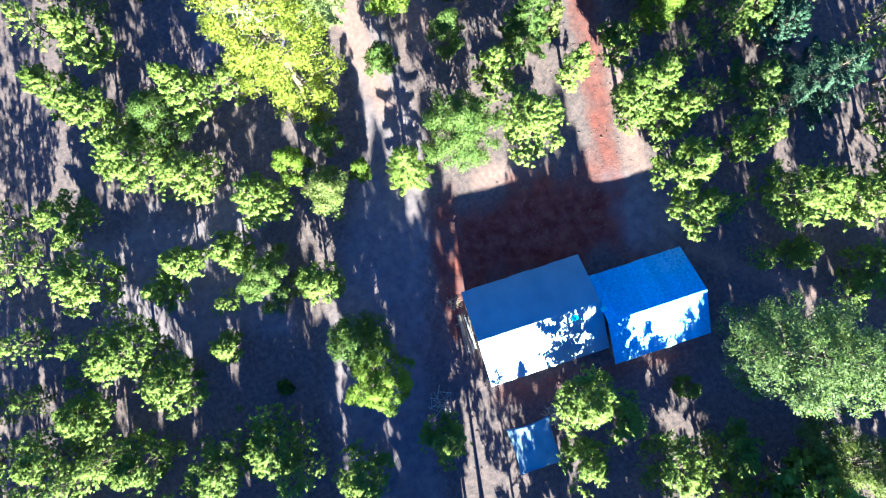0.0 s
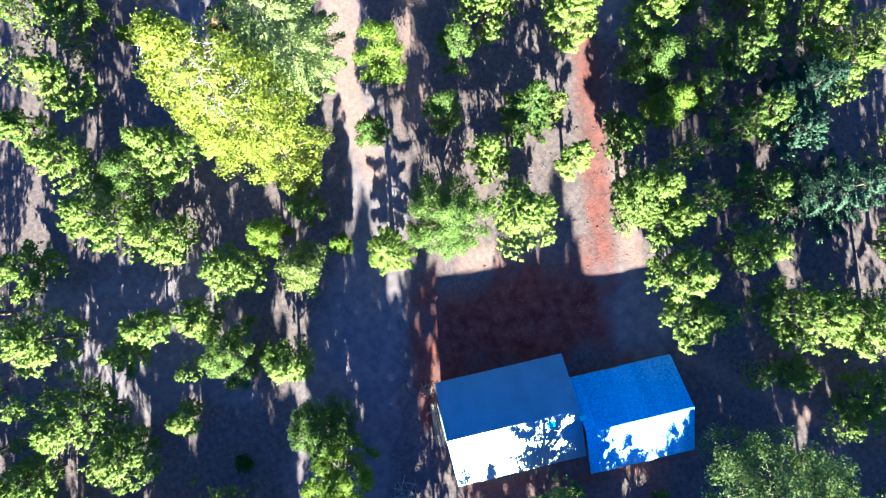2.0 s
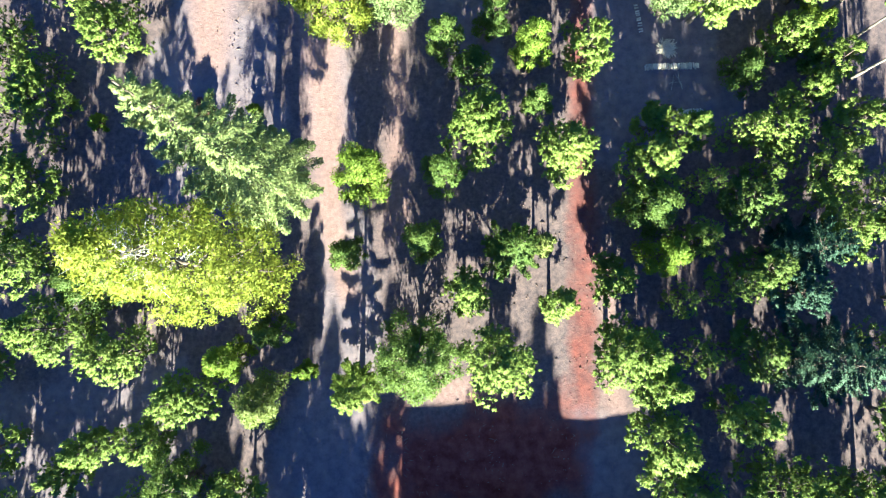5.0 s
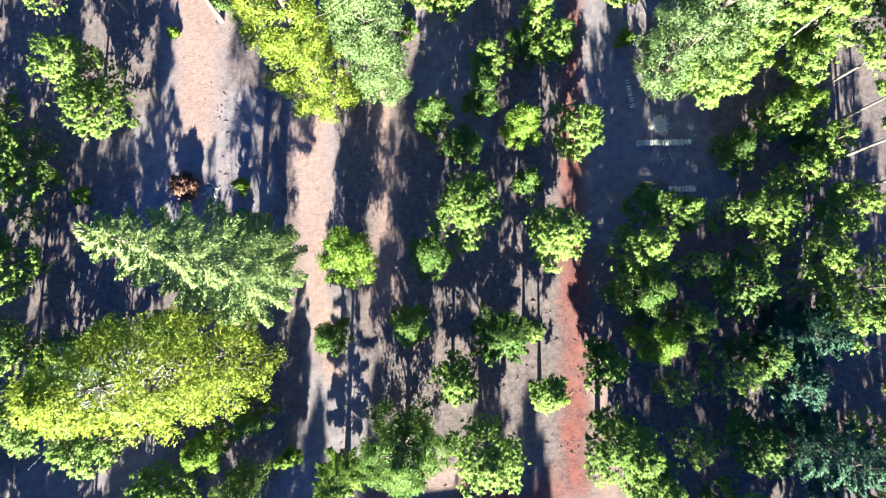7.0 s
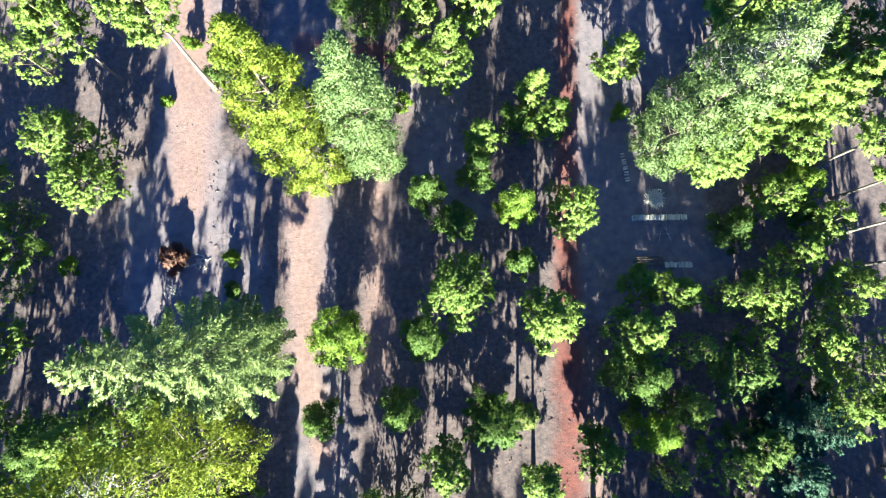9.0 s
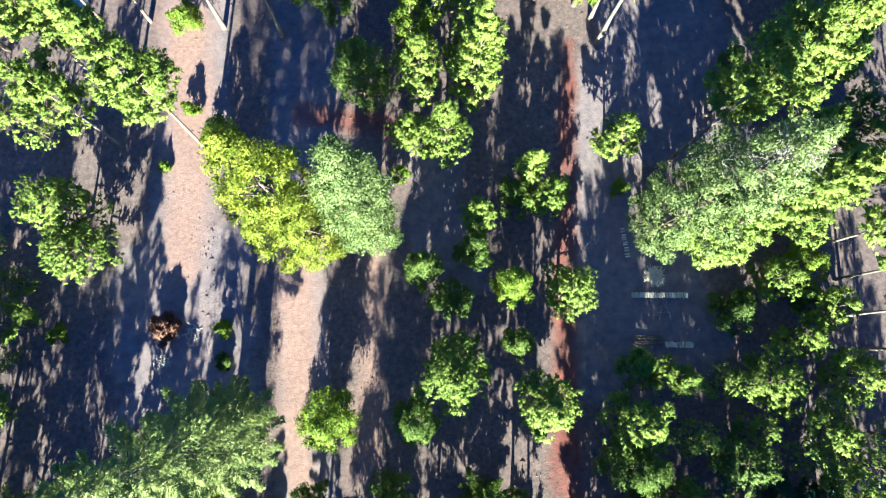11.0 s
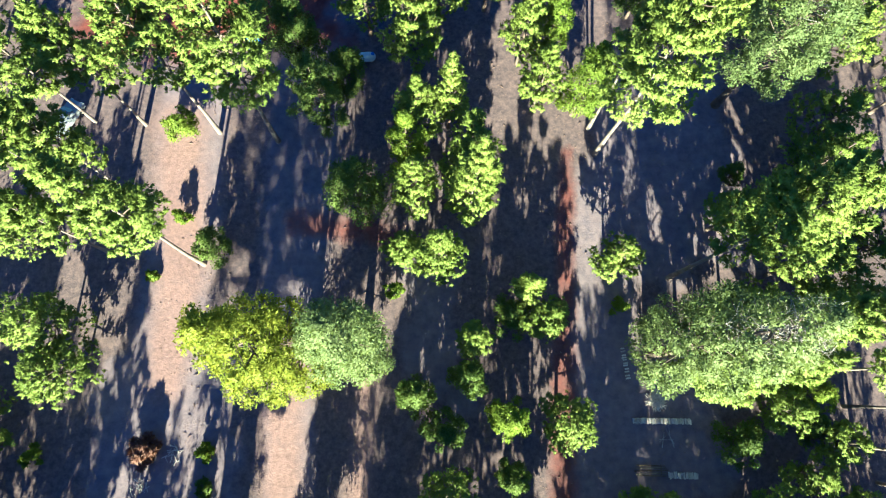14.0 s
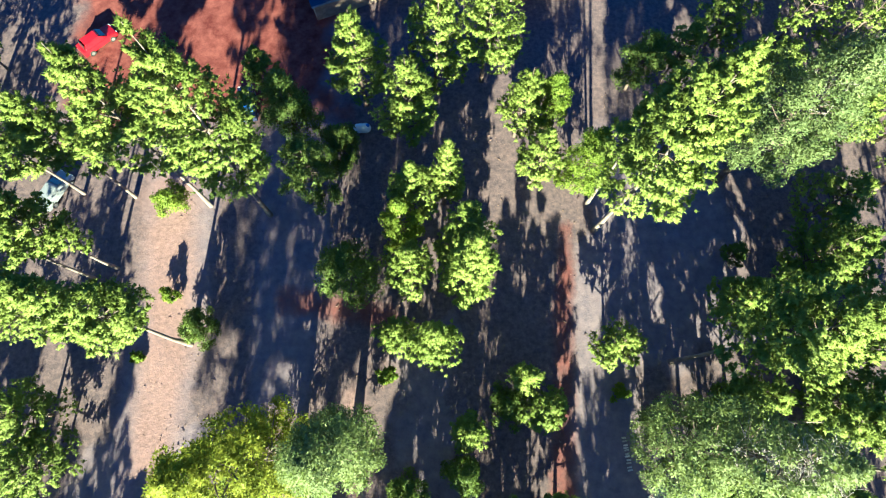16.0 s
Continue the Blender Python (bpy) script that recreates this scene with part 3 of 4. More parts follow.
broad('leafy_tree', 6.5, 13.6, 11.5, 3.9, 0.08, LEAVES, leaf=0.16, taper=0.5, label='broad dark green leafy tree with a dense crown')
pine(13.0, 12.4, 11.5, 4.16)
pine(19.2, 16.3, 10.2, 1.95)
pine(11.4, 18.3, 10.3, 2.6)
fir(15.9, 21.5, 12.2, 3.2, mat=LEAVES, label='bright green conifer with layered branches')
broad('leafy_tree', 18.6, 21.5, 8.2, 1.1, 0.2, LEAVES_PALE, leaf=0.16, taper=0.3, label='small grey-green leafy tree with a dense crown')
broad('leafy_tree', 28.4, 23.3, 9.0, 2.6, 0.2, LEAVES, leaf=0.16, taper=0.3, label='small dark green leafy tree with a dense crown')
pine(28.7, 26.9, 10.5, 3.38)
broad('leafy_tree', 28.5, 19.1, 9.2, 1.9, 0.2, LEAVES_BRIGHT, leaf=0.16, taper=0.3, label='small bright green leafy tree with a dense crown')
pine(24.3, 17.6, 7.5, 2.60)
pine(23.8, 11.6, 13.7, 3.63)
pine(25.7, 8.6, 11.3, 2.98)
pine(25.8, 3.8, 11.1, 3.38)
pine(26.0, -0.3, 8.5, 3.25)
# Three conifers whose dark colour carries the shade they stand in.
pine(39.6, 14.0, 7.7, 3.4, mat=NEEDLES_TEAL_SHADED, label="young blue-green pine with forest shade put into its dark colour")
fir(41.0, 17.5, 9.9, 4.4, 0.05, NEEDLES_TEAL_SHADED, 'blue-green conifer with forest shade put into its dark colour')
fir(41.0, 8.0, 10.5, 4.8, 0.05, NEEDLES_TEAL_SHADED, 'blue-green conifer with forest shade put into its dark colour')
# Dark leaf colour in place of pine needles, as painted shade.
pine(35.3, 9.6, 8.0, 3.2, mat=LEAVES)
pine(45.0, 18.8, 9.4, 3.3)
pine(32.6, 4.6, 10.3, 2.86)
pine(35.0, -1.9, 10.9, 4.41)
pine(34.3, -7.3, 6.3, 1.81)
pine(39.7, -10.9, 7.4, 3.4)
pine(39.5, -4.0, 12.0, 3.4)
pine(43.8, -3.5, 12.5, 3.3)
broad('leafy_tree', 27.0, -14.3, 22.5, 4.6, 0.08, LEAVES_GREY, leaf=0.16, taper=0.5, label='large tall grey-green leafy tree with a dense crown')
broad('leafy_tree', 20.3, -16.7, 3.6, 1.2, 0.2, LEAVES, leaf=0.16, taper=0.3, label='small dark green leafy tree with a dense crown')
pine(-22.9, 10.1, 7.9, 2.73)
pine(-18.0, 9.8, 7.7, 2.46)
pine(-25.9, 8.1, 6.7, 2.33)
broad('leafy_tree', -15.0, 6.2, 8.6, 3.2, 0.2, LEAVES, leaf=0.16, taper=0.3, label='small dark green leafy tree with a dense crown')
pine(-10.6, 4.0, 8.7, 2.86)
pine(-32.0, 11.3, 9.3, 4.16)
pine(-33.0, 18.0, 7.7, 3.38)
pine(-29.7, 3.6, 11.0, 4.41)
pine(-26.5, -0.5, 9.7, 3.63)
pine(-21.5, 1.0, 5.9, 1.95)
pine(-35.5, -1.0, 8.7, 3.89)
pine(-31.5, -7.0, 9.2, 3.89)
broad('leafy_tree', -7.9, -6.4, 11.0, 3.2, 0.2, LEAVES_BRIGHT, leaf=0.16, taper=0.3, label='small bright green leafy tree with a dense crown')
broad('leafy_tree', -8.6, -2.3, 8.4, 2.9, 0.2, LEAVES, leaf=0.16, taper=0.3, label='small dark green leafy tree with a dense crown')
pine(9.5, -13.6, 12.3, 3.63)
pine(12.5, -16.5, 8.7, 3.11)
pine(8.4, -19.6, 7.7, 3.11)
pine(-3.7, -13.7, 7.5, 2.98)
pine(15.8, -22.4, 8.3, 4.28)
pine(21.5, -23.0, 7.3, 3.89)
pine(-18.8, -8.8, 9.6, 4.28)
pine(-24.5, -9.5, 8.7, 3.63)
pine(-12.0, -14.4, 8.1, 3.38)
broad('leafy_tree', 29.9, -25.8, 12.0, 4.0, 0.2, LEAVES_PALE, leaf=0.16, taper=0.3, label='small grey-green leafy tree with a dense crown')
pine(-40.0, -4.0, 8.7, 3.89)
pine(-17.2, 47.0, 7.7, 3.89)
pine(-18.6, 51.2, 8.7, 4.16)
pine(-24.3, 41.6, 7.9, 3.38)
pine(-28.0, 46.5, 8.7, 3.63)
broad('leafy_tree', 3.6, 46.0, 26.5, 3.7, 0.04, LEAVES_YELLOW, leaf=0.16, taper=0.5, label='large tall yellow-green leafy tree with a dense crown')
broad('leafy_tree', 8.7, 46.0, 23.6, 3.0, 0.08, LEAVES_GREY, leaf=0.16, taper=0.5, label='large tall grey-green leafy tree with a dense crown')
fir(-3.7, 30.0, 29.2, 5.4, 0.16)
broad('leafy_tree', -6.6, 23.0, 29.6, 4.4, 0.08, LEAVES_YELLOW, leaf=0.16, taper=0.5, label='large tall yellow-green leafy tree with a dense crown', bare=70)
broad('leafy_tree', 15.2, 38.6, 6.8, 1.8, 0.2, LEAVES, leaf=0.16, taper=0.3, label='small dark green leafy tree with a dense crown')
broad('leafy_tree', 20.5, 38.9, 9.8, 1.8, 0.2, LEAVES_BRIGHT, leaf=0.16, taper=0.3, label='small bright green leafy tree with a dense crown')
pine(25.4, 38.2, 9.7, 3.11)
broad('leafy_tree', 10.9, 29.0, 9.3, 1.9, 0.2, LEAVES, leaf=0.16, taper=0.3, label='small dark green leafy tree with a dense crown')
pine(33.3, 29.8, 7.9, 2.46)
pine(30.5, 31.0, 6.7, 2.33)
broad('leafy_tree', 4.1, 29.9, 10.3, 2.5, 0.2, LEAVES_BRIGHT, leaf=0.16, taper=0.3, label='small bright green leafy tree with a dense crown')
pine(14.5, 32.5, 11.9, 4.16)
pine(21.7, 29.0, 11.3, 3.38)
broad('leafy_tree', 1.7, 23.4, 6.6, 1.7, 0.2, LEAVES, leaf=0.16, taper=0.3, label='small dark green leafy tree with a dense crown')
pine(44.8, 31.8, 6.1, 2.60)
pine(44.5, 24.0, 7.1, 4.28)
pine(41.0, 28.5, 6.7, 3.63)
broad('leafy_tree', 40.3, 34.8, 4.4, 2.1, 0.2, LEAVES, leaf=0.16, taper=0.3, label='small dark green leafy tree with a dense crown')
# Shade put into the crown by the darker leaf colour.
pine(36.8, 22.5, 8.2, 3.38, mat=LEAVES)
pine(32.5, 20.0, 7.5, 2.33)
# Darker leaf colour again stands for shade on this pine.
pine(37.0, 16.5, 8.2, 3.11, mat=LEAVES)
pine(43.9, 37.0, 6.7, 2.60)
pine(16.5, 53.2, 12.3, 2.73)
pine(13.3, 54.5, 7.6, 2.46)
pine(18.5, 45.7, 8.5, 2.08)
broad('leafy_tree', 17.8, 42.7, 8.0, 1.7, 0.2, LEAVES, leaf=0.16, taper=0.3, label='small dark green leafy tree with a dense crown')
pine(24.0, 49.7, 9.0, 1.68)
pine(25.4, 46.9, 7.5, 2.46)
broad('leafy_tree', 22.3, 47.5, 4.8, 1.9, 0.2, LEAVES, leaf=0.16, taper=0.3, label='small dark green leafy tree with a dense crown')
broad('leafy_tree', 13.1, 41.6, 7.4, 1.7, 0.2, LEAVES, leaf=0.16, taper=0.3, label='small dark green leafy tree with a dense crown')
broad('leafy_tree', 20.3, 34.2, 7.2, 1.5, 0.2, LEAVES, leaf=0.16, taper=0.3, label='small dark green leafy tree with a dense crown')
broad('leafy_tree', 34.9, 42.9, 25.0, 3.9, 0.08, LEAVES_GREY, leaf=0.16, taper=0.5, label='large tall grey-green leafy tree with a dense crown', bare=90)
pine(37.3, 41.2, 23.0, 3.4, 0.12, bark=PALE_BARK, tall=True)
pine(38.2, 49.8, 29.0, 4.0, 0.38, bark=PALE_BARK, tall=True)
pine(43.0, 54.1, 9.3, 3.11)
pine(44.2, 53.8, 14.7, 3.25)
pine(50.0, 56.8, 13.7, 3.89)
broad('leafy_tree', 46.0, 59.0, 3.0, 1.2, 0.2, LEAVES, leaf=0.16, taper=0.3, label='small dark green leafy tree with a dense crown')
pine(32.3, 51.7, 8.2, 2.6)
pine(-15.1, 63.4, 21.0, 3.8, 0.42, bark=PALE_BARK, tall=True)
pine(-6.2, 56.3, 26.5, 3.2, 0.38, bark=PALE_BARK, tall=True)
pine(-15.4, 58.5, 16.5, 3.0, 0.38, bark=PALE_BARK, tall=True)
broad('leafy_tree', -4.6, 57.5, 4.2, 2.0, 0.2, LEAVES, leaf=0.16, taper=0.3, label='small dark green leafy tree with a dense crown')
broad('leafy_tree', 9.5, 60.4, 9.8, 2.9, 0.2, LEAVES, leaf=0.16, taper=0.3, label='small dark green leafy tree with a dense crown')
pine(15.0, 60.0, 11.1, 2.86)
pine(20.0, 58.6, 17.5, 3.0, 0.15, bark=PALE_BARK, tall=True)
pine(20.3, 62.0, 14.7, 2.98)
pine(15.9, 66.9, 12.3, 3.03)
broad('leafy_tree', 14.6, 63.8, 11.6, 1.91, 0.2, LEAVES_BRIGHT, leaf=0.16, taper=0.3, label='small bright green leafy tree with a dense crown')
pine(19.1, 67.9, 13.7, 2.20)
pine(1.5, 68.5, 29.5, 4.5, 0.36, bark=PALE_BARK, tall=True)
pine(-4.5, 70.2, 26.2, 3.9, 0.38, bark=PALE_BARK, tall=True)
pine(-12.2, 72.0, 19.5, 3.6, 0.38, bark=PALE_BARK, tall=True)
pine(-13.6, 64.6, 19.0, 3.4, 0.42, bark=PALE_BARK, tall=True)
pine(-17.5, 73.0, 20.0, 3.6, 0.38, bark=PALE_BARK, tall=True)
broad('leafy_tree', -7.8, 70.5, 3.5, 2.0, 0.2, LEAVES_BRIGHT, leaf=0.16, taper=0.3, label='small bright green leafy tree with a dense crown')
pine(12.0, 80.0, 15.0, 4.1)
pine(19.6, 81.2, 15.0, 4.4)
pine(24.6, 81.6, 16.0, 4.4)
pine(16.4, 74.8, 15.0, 3.7)
pine(27.2, 74.5, 12.4, 2.8)
broad('leafy_tree', 29.9, 74.7, 10.4, 1.91, 0.2, LEAVES_BRIGHT, leaf=0.16, taper=0.3, label='small bright green leafy tree with a dense crown')
pine(28.0, 69.0, 11.4, 2.76)
broad('leafy_tree', 32.0, 68.0, 11.8, 2.44, 0.2, LEAVES_BRIGHT, leaf=0.16, taper=0.3, label='small bright green leafy tree with a dense crown')
pine(33.5, 63.2, 30.2, 4.9, 0.33, bark=PALE_BARK, tall=True)
pine(33.4, 66.2, 22.0, 2.4, 0.38, bark=PALE_BARK, tall=True)
broad('leafy_tree', 47.0, 67.3, 21.5, 4.4, 0.34, LEAVES_GREY, leaf=0.16, taper=0.5, label='large tall grey-green leafy tree with a dense crown', bare=40)
broad('leafy_tree', 39.9, 78.8, 8.8, 2.33, 0.2, LEAVES, leaf=0.16, taper=0.3, label='small dark green leafy tree with a dense crown')
pine(44.0, 79.5, 9.4, 3.16)
broad('leafy_tree', 6.9, 70.0, 11.5, 3.1, 0.2, LEAVES, leaf=0.16, taper=0.3, label='small dark green leafy tree with a dense crown')
broad('leafy_tree', 5.0, 76.5, 11.5, 2.8, 0.2, LEAVES, leaf=0.16, taper=0.3, label='small dark green leafy tree with a dense crown')
pine(50.0, 39.6, 18.0, 2.8, 0.38, bark=PALE_BARK, tall=True)
pine(51.3, 36.4, 17.5, 2.8, 0.38, bark=PALE_BARK, tall=True)
pine(51.3, 33.0, 18.0, 2.8, 0.38, bark=PALE_BARK, tall=True)
pine(52.4, 29.8, 18.0, 2.8, 0.38, bark=PALE_BARK, tall=True)
pine(47.0, 41.5, 7.2, 2.98)
broad('leafy_tree', 47.5, 38.0, 4.5, 1.9, 0.2, LEAVES_BRIGHT, leaf=0.16, taper=0.3, label='small bright green leafy tree with a dense crown')
pine(48.0, 34.0, 6.7, 2.60)
pine(48.0, 28.0, 7.2, 3.25)
broad('leafy_tree', 46.5, 35.2, 3.6, 1.5, 0.2, LEAVES, leaf=0.16, taper=0.3, label='small dark green leafy tree with a dense crown')
pine(52.0, 45.0, 8.7, 3.89)
pine(55.0, 50.0, 9.7, 3.89)
pine(54.0, 62.0, 9.7, 3.89)
pine(57.0, 70.0, 10.7, 3.89)
pine(52.0, 76.0, 9.7, 3.89)
pine(49.5, 83.0, 9.7, 3.63)
bush(-21.1, 40.3, 1.9, 0.95)
bush(-5.9, 39.0, 2.0, 0.8)
bush(12.1, 51.3, 3.8, 1.0)
bush(32.8, 47.5, 2.2, 0.9)
bush(-8.0, 61.0, 1.8, 1.0)
bush(-11.0, 55.6, 1.1, 0.55)
# Three pines added, mostly hidden, to shade the clearing north of them.
pine(45.8, 43.5, 16.5, 3.0, 0.38, bark=PALE_BARK, tall=True)
pine(42.5, 46.0, 9.7, 3.08)
pine(40.0, 45.5, 10.7, 3.2)
# Out of view; its crown is thinned to let dappled sun through.
pine(-5, -27, 12.7, 3.2, 0.4, dense=0.7)
pine(-9, -25.5, 11.7, 3.4)
pine(-13, -22.5, 10.7, 3.2)
# Two unseen pines, added for the notched shadows on the metal roof.
pine(2.0, -28.5, 10.6, 1.7)
pine(4.6, -30.0, 10.4, 1.5)
# Unseen as well, kept thin for streaks of sun beside the house.
pine(-2.5, -22, 8.7, 2.4, 0.35, dense=0.6)
# Added behind the tall yellow-green tree, to end the sunlit strip.
pine(-13.6, 26.5, 5.8, 2.6)
pine(47.5, 49, 11.7, 3.4)
pine(53, 56.5, 10.7, 3.2)
pine(48.5, 44.8, 10.7, 3.0)
pine(3.0, 80.5, 11.0, 2.8)
broad('leafy_tree', 9.5, 73.5, 7.0, 2.2, 0.2, LEAVES, leaf=0.16, taper=0.3, label='small dark green leafy tree with a dense crown')

# ---- the forest goes on all round ----
def more_forest(seed):
    rng = random.Random(seed)
    models = [pine(-38.5 + 19 * i, -29.5 - 2 * (i % 2), 9.0 + i, 3.0 + 0.15 * i, dense=0.36) for i in range(5)]
    # Coarse unseen trees, added in the south for the shade they cast.
    shaders = [pine(-34 + 36 * i, -36, 10.0 + i, 3.2, dense=0.5, coarse=True) for i in range(3)]
    # One more beyond the view, added to shade the yard's left edge.
    pine(-3.0, -25.0, 16.0, 2.3, 0.5, dense=0.6, coarse=True)
    placed = [(o.location.x, o.location.y) for o in scene.objects if o.get("category") == "tree"]
    # Two lanes stay free of added trees, so that sun reaches the roofs.
    south = lambda x, y: -46 < x < 42 and y < -26 and abs(x - 4.6 - 0.167 * (y + 10)) > 6.4 and abs(x - 20 - 0.167 * (y + 10)) > 3
    thick = lambda x, y: (29 < x < 50 and 9 < y < 29) or (29 < x < 45 and -26 < y < 3) or (-45 < x < -20 and -26 < y < 8) or (-32 < x < -21 and 38 < y < 62) or (44 < x < 54 and 20 < y < 46) or (-20 < x < -9 and -26 < y < -11)

    def scatter(x0, x1, y0, y1, inside, tries, most, near, lo, hi, kinds=models):
        made = 0
        for _ in range(tries):
            x, y = rng.uniform(x0, x1), rng.uniform(y0, y1)
            if made >= most or not inside(x, y) or any(math.hypot(x - a, y - b) < near for a, b in placed):
                continue
            placed.append((x, y))
            made += 1
            copy_thing(rng.choice(kinds), pose(x, y, gz(x, y) - 0.05, 0, 0, rng.uniform(0, 360)) @ Matrix.Scale(rng.uniform(lo, hi), 4))

    scatter(-46, 42, -50, -26, south, 600, 42, 3.6, 1.1, 1.5, shaders)
    scatter(-45, 54, -26, 62, thick, 2500, 52, 3.0, 0.55, 0.85)
    anywhere = lambda x, y: True
    scatter(-50, -36.5, -26, 45, anywhere, 200, 24, 4.0, 0.8, 1.1)
    scatter(54, 70, 40, 100, anywhere, 200, 22, 4.4, 0.8, 1.2)
    scatter(-45, -24, 62, 98, anywhere, 200, 14, 4.4, 0.9, 1.4)
    scatter(45, 58, -26, 38, anywhere, 200, 18, 4.4, 0.8, 1.2)


more_forest(21)


# ---- wood, brush and clutter ----
def log_mesh(length, r, seed):
    rng = random.Random(seed)
    bm = bmesh.new()
    bmesh.ops.create_cone(bm, cap_ends=True, segments=7, radius1=r, radius2=r * 0.93, depth=length, matrix=pose(0, 0, 0, 90))
    for v in bm.verts:
        v.co.x *= 1 + rng.uniform(-0.15, 0.15)
        v.co.z *= 1 + rng.uniform(-0.15, 0.15)
    me = bpy.data.meshes.new("log")
    bm.to_mesh(me)
    bm.free()
    me.materials.append(WOOD_CUT)
    return me


def log_stack(x0, y0, x1, y1, length, tiers, label, seed=1, gap=0.02):
    rng = random.Random(seed)
    run = math.hypot(x1 - x0, y1 - y0)
    g = gz(x0, y0)
    stack = tagged(empty("log_stack", pose(x0, y0, g, 0, 0, math.degrees(math.atan2(y1 - y0, x1 - x0)))), label, "log stack")
    meshes = [log_mesh(length * rng.uniform(0.85, 1.1), rng.uniform(0.065, 0.085), seed + i) for i in range(4)]
    for k in range(tiers):
        x = 0.08 * (k % 2)
        while x < run:
            if rng.random() > 0.06 * (k + 0.3):
                share("log", rng.choice(meshes), stack, pose(x, rng.uniform(-0.05, 0.05), 0.09 + k * 0.135, 0, rng.uniform(0, 360), rng.uniform(-5, 5)))
            x += 0.155 + rng.uniform(0, gap)
    return stack


log_stack(32.3, 37.3, 37.3, 36.65, 0.5, 4, "long stack of short pale split logs beside the clearing", 3, 0.13)
log_stack(34.5, 32.45, 37.0, 32.1, 0.5, 3, "short stack of pale logs in the shaded clearing", 9, 0.1)


def pole_pile(x, y, turn):
    """Long thin poles lying side by side on two short bearers."""
    pile = tagged(empty("pole_pile", pose(x, y, gz(x, y), 0, 0, turn)), "dark barked poles laid side by side on the clearing", "pole pile")
    rng = random.Random(8)
    for sx in (-0.9, 0.9):
        bm = bmesh.new()
        rod(bm, (sx, -0.5, 0.06), (sx + 0.05, 0.5, 0.06), 0.06, 0.05)
        part("bearer", bm, BARK, pile)
    for i in range(5):
        bm = bmesh.new()
        yy, ln = -0.42 + 0.21 * i, rng.uniform(1.2, 1.5)
        rod(bm, (-ln, yy + rng.uniform(-0.05, 0.05), 0.18), (ln, yy + rng.uniform(-0.06, 0.06), 0.17), 0.075, 0.05, 7)
        part("pole", bm, PALE_BARK if i % 2 else BARK, pile)


pole_pile(33.0, 33.0, -6)
log_stack(32.6, 41.0, 32.5, 43.9, 0.4, 1, "scattered row of pale logs along the track", 21, 0.2)


def brush_heap(x, y, r, sticks, mat, label, seed, high=0.5, length=1.0):
    rng = random.Random(seed)
    bm = bmesh.new()
    for _ in range(sticks):
        a, d = rng.uniform(0, math.tau), r * math.sqrt(rng.random()) * 0.8
        z = high * (1 - d / r) * rng.random() + 0.05
        t, tilt, ln = rng.uniform(0, math.tau), rng.uniform(-0.25, 0.35), length * rng.uniform(0.5, 1.1)
        p = Vector((d * math.cos(a), d * math.sin(a), z))
        q = Vector((math.cos(t), math.sin(t), tilt)) * ln / 2
        lo, hi = p - q, p + q
        lo.z, hi.z = max(lo.z, 0.02), max(hi.z, 0.02)
        rod(bm, lo, hi, rng.uniform(0.02, 0.05), 0.015, 5)
    ob = part("brush_heap", bm, mat)
    ob.matrix_basis = pose(x, y, gz(x, y))
    return tagged(ob, label, "brush heap", "", "stuff")


brush_heap(34.65, 38.85, 0.9, 170, WOOD_CUT, "heap of pale grey branches and offcuts", 4, 0.7, 1.0)
brush_heap(7.2, -15.6, 1.2, 60, TWIG, "tangled heap of dry sticks beside the tarpaulin shelter", 5, 0.5, 1.1)
brush_heap(-3.3, -10.9, 1.3, 26, TWIG, "fallen bare branch lying on the track", 6, 0.3, 1.8)
brush_heap(-9.0, 39.0, 1.1, 30, TWIG, "scattered grey sticks on bare ground", 7, 0.15, 0.7)
brush_heap(-12.0, 36.6, 1.0, 26, TWIG, "scattered pale sticks at a dry shrub", 8, 0.2, 0.6)
brush_heap(1.0, -1.8, 0.9, 34, BOARD, "reddish scrap wood heaped at the house corner", 9, 0.3, 0.9)
brush_heap(35.0, 35.6, 0.9, 6, TWIG, "few thin sticks lying on the clearing", 10, 0.08, 1.4)
broad("dry_shrub", -11.4, 39.6, 2.0, 1.35, 0.05, DEAD, 16, 0.26, 2200, 0.3, "dead reddish-brown shrub with dry leaves", None, "shrub")
bush(-6.0, 36.0, 0.8, 0.8, LEAVES, "low dark green shrub on bare ground")
bush(-18.0, -4.6, 1.0, 0.8, LEAVES, "low dark green shrub on bare ground")


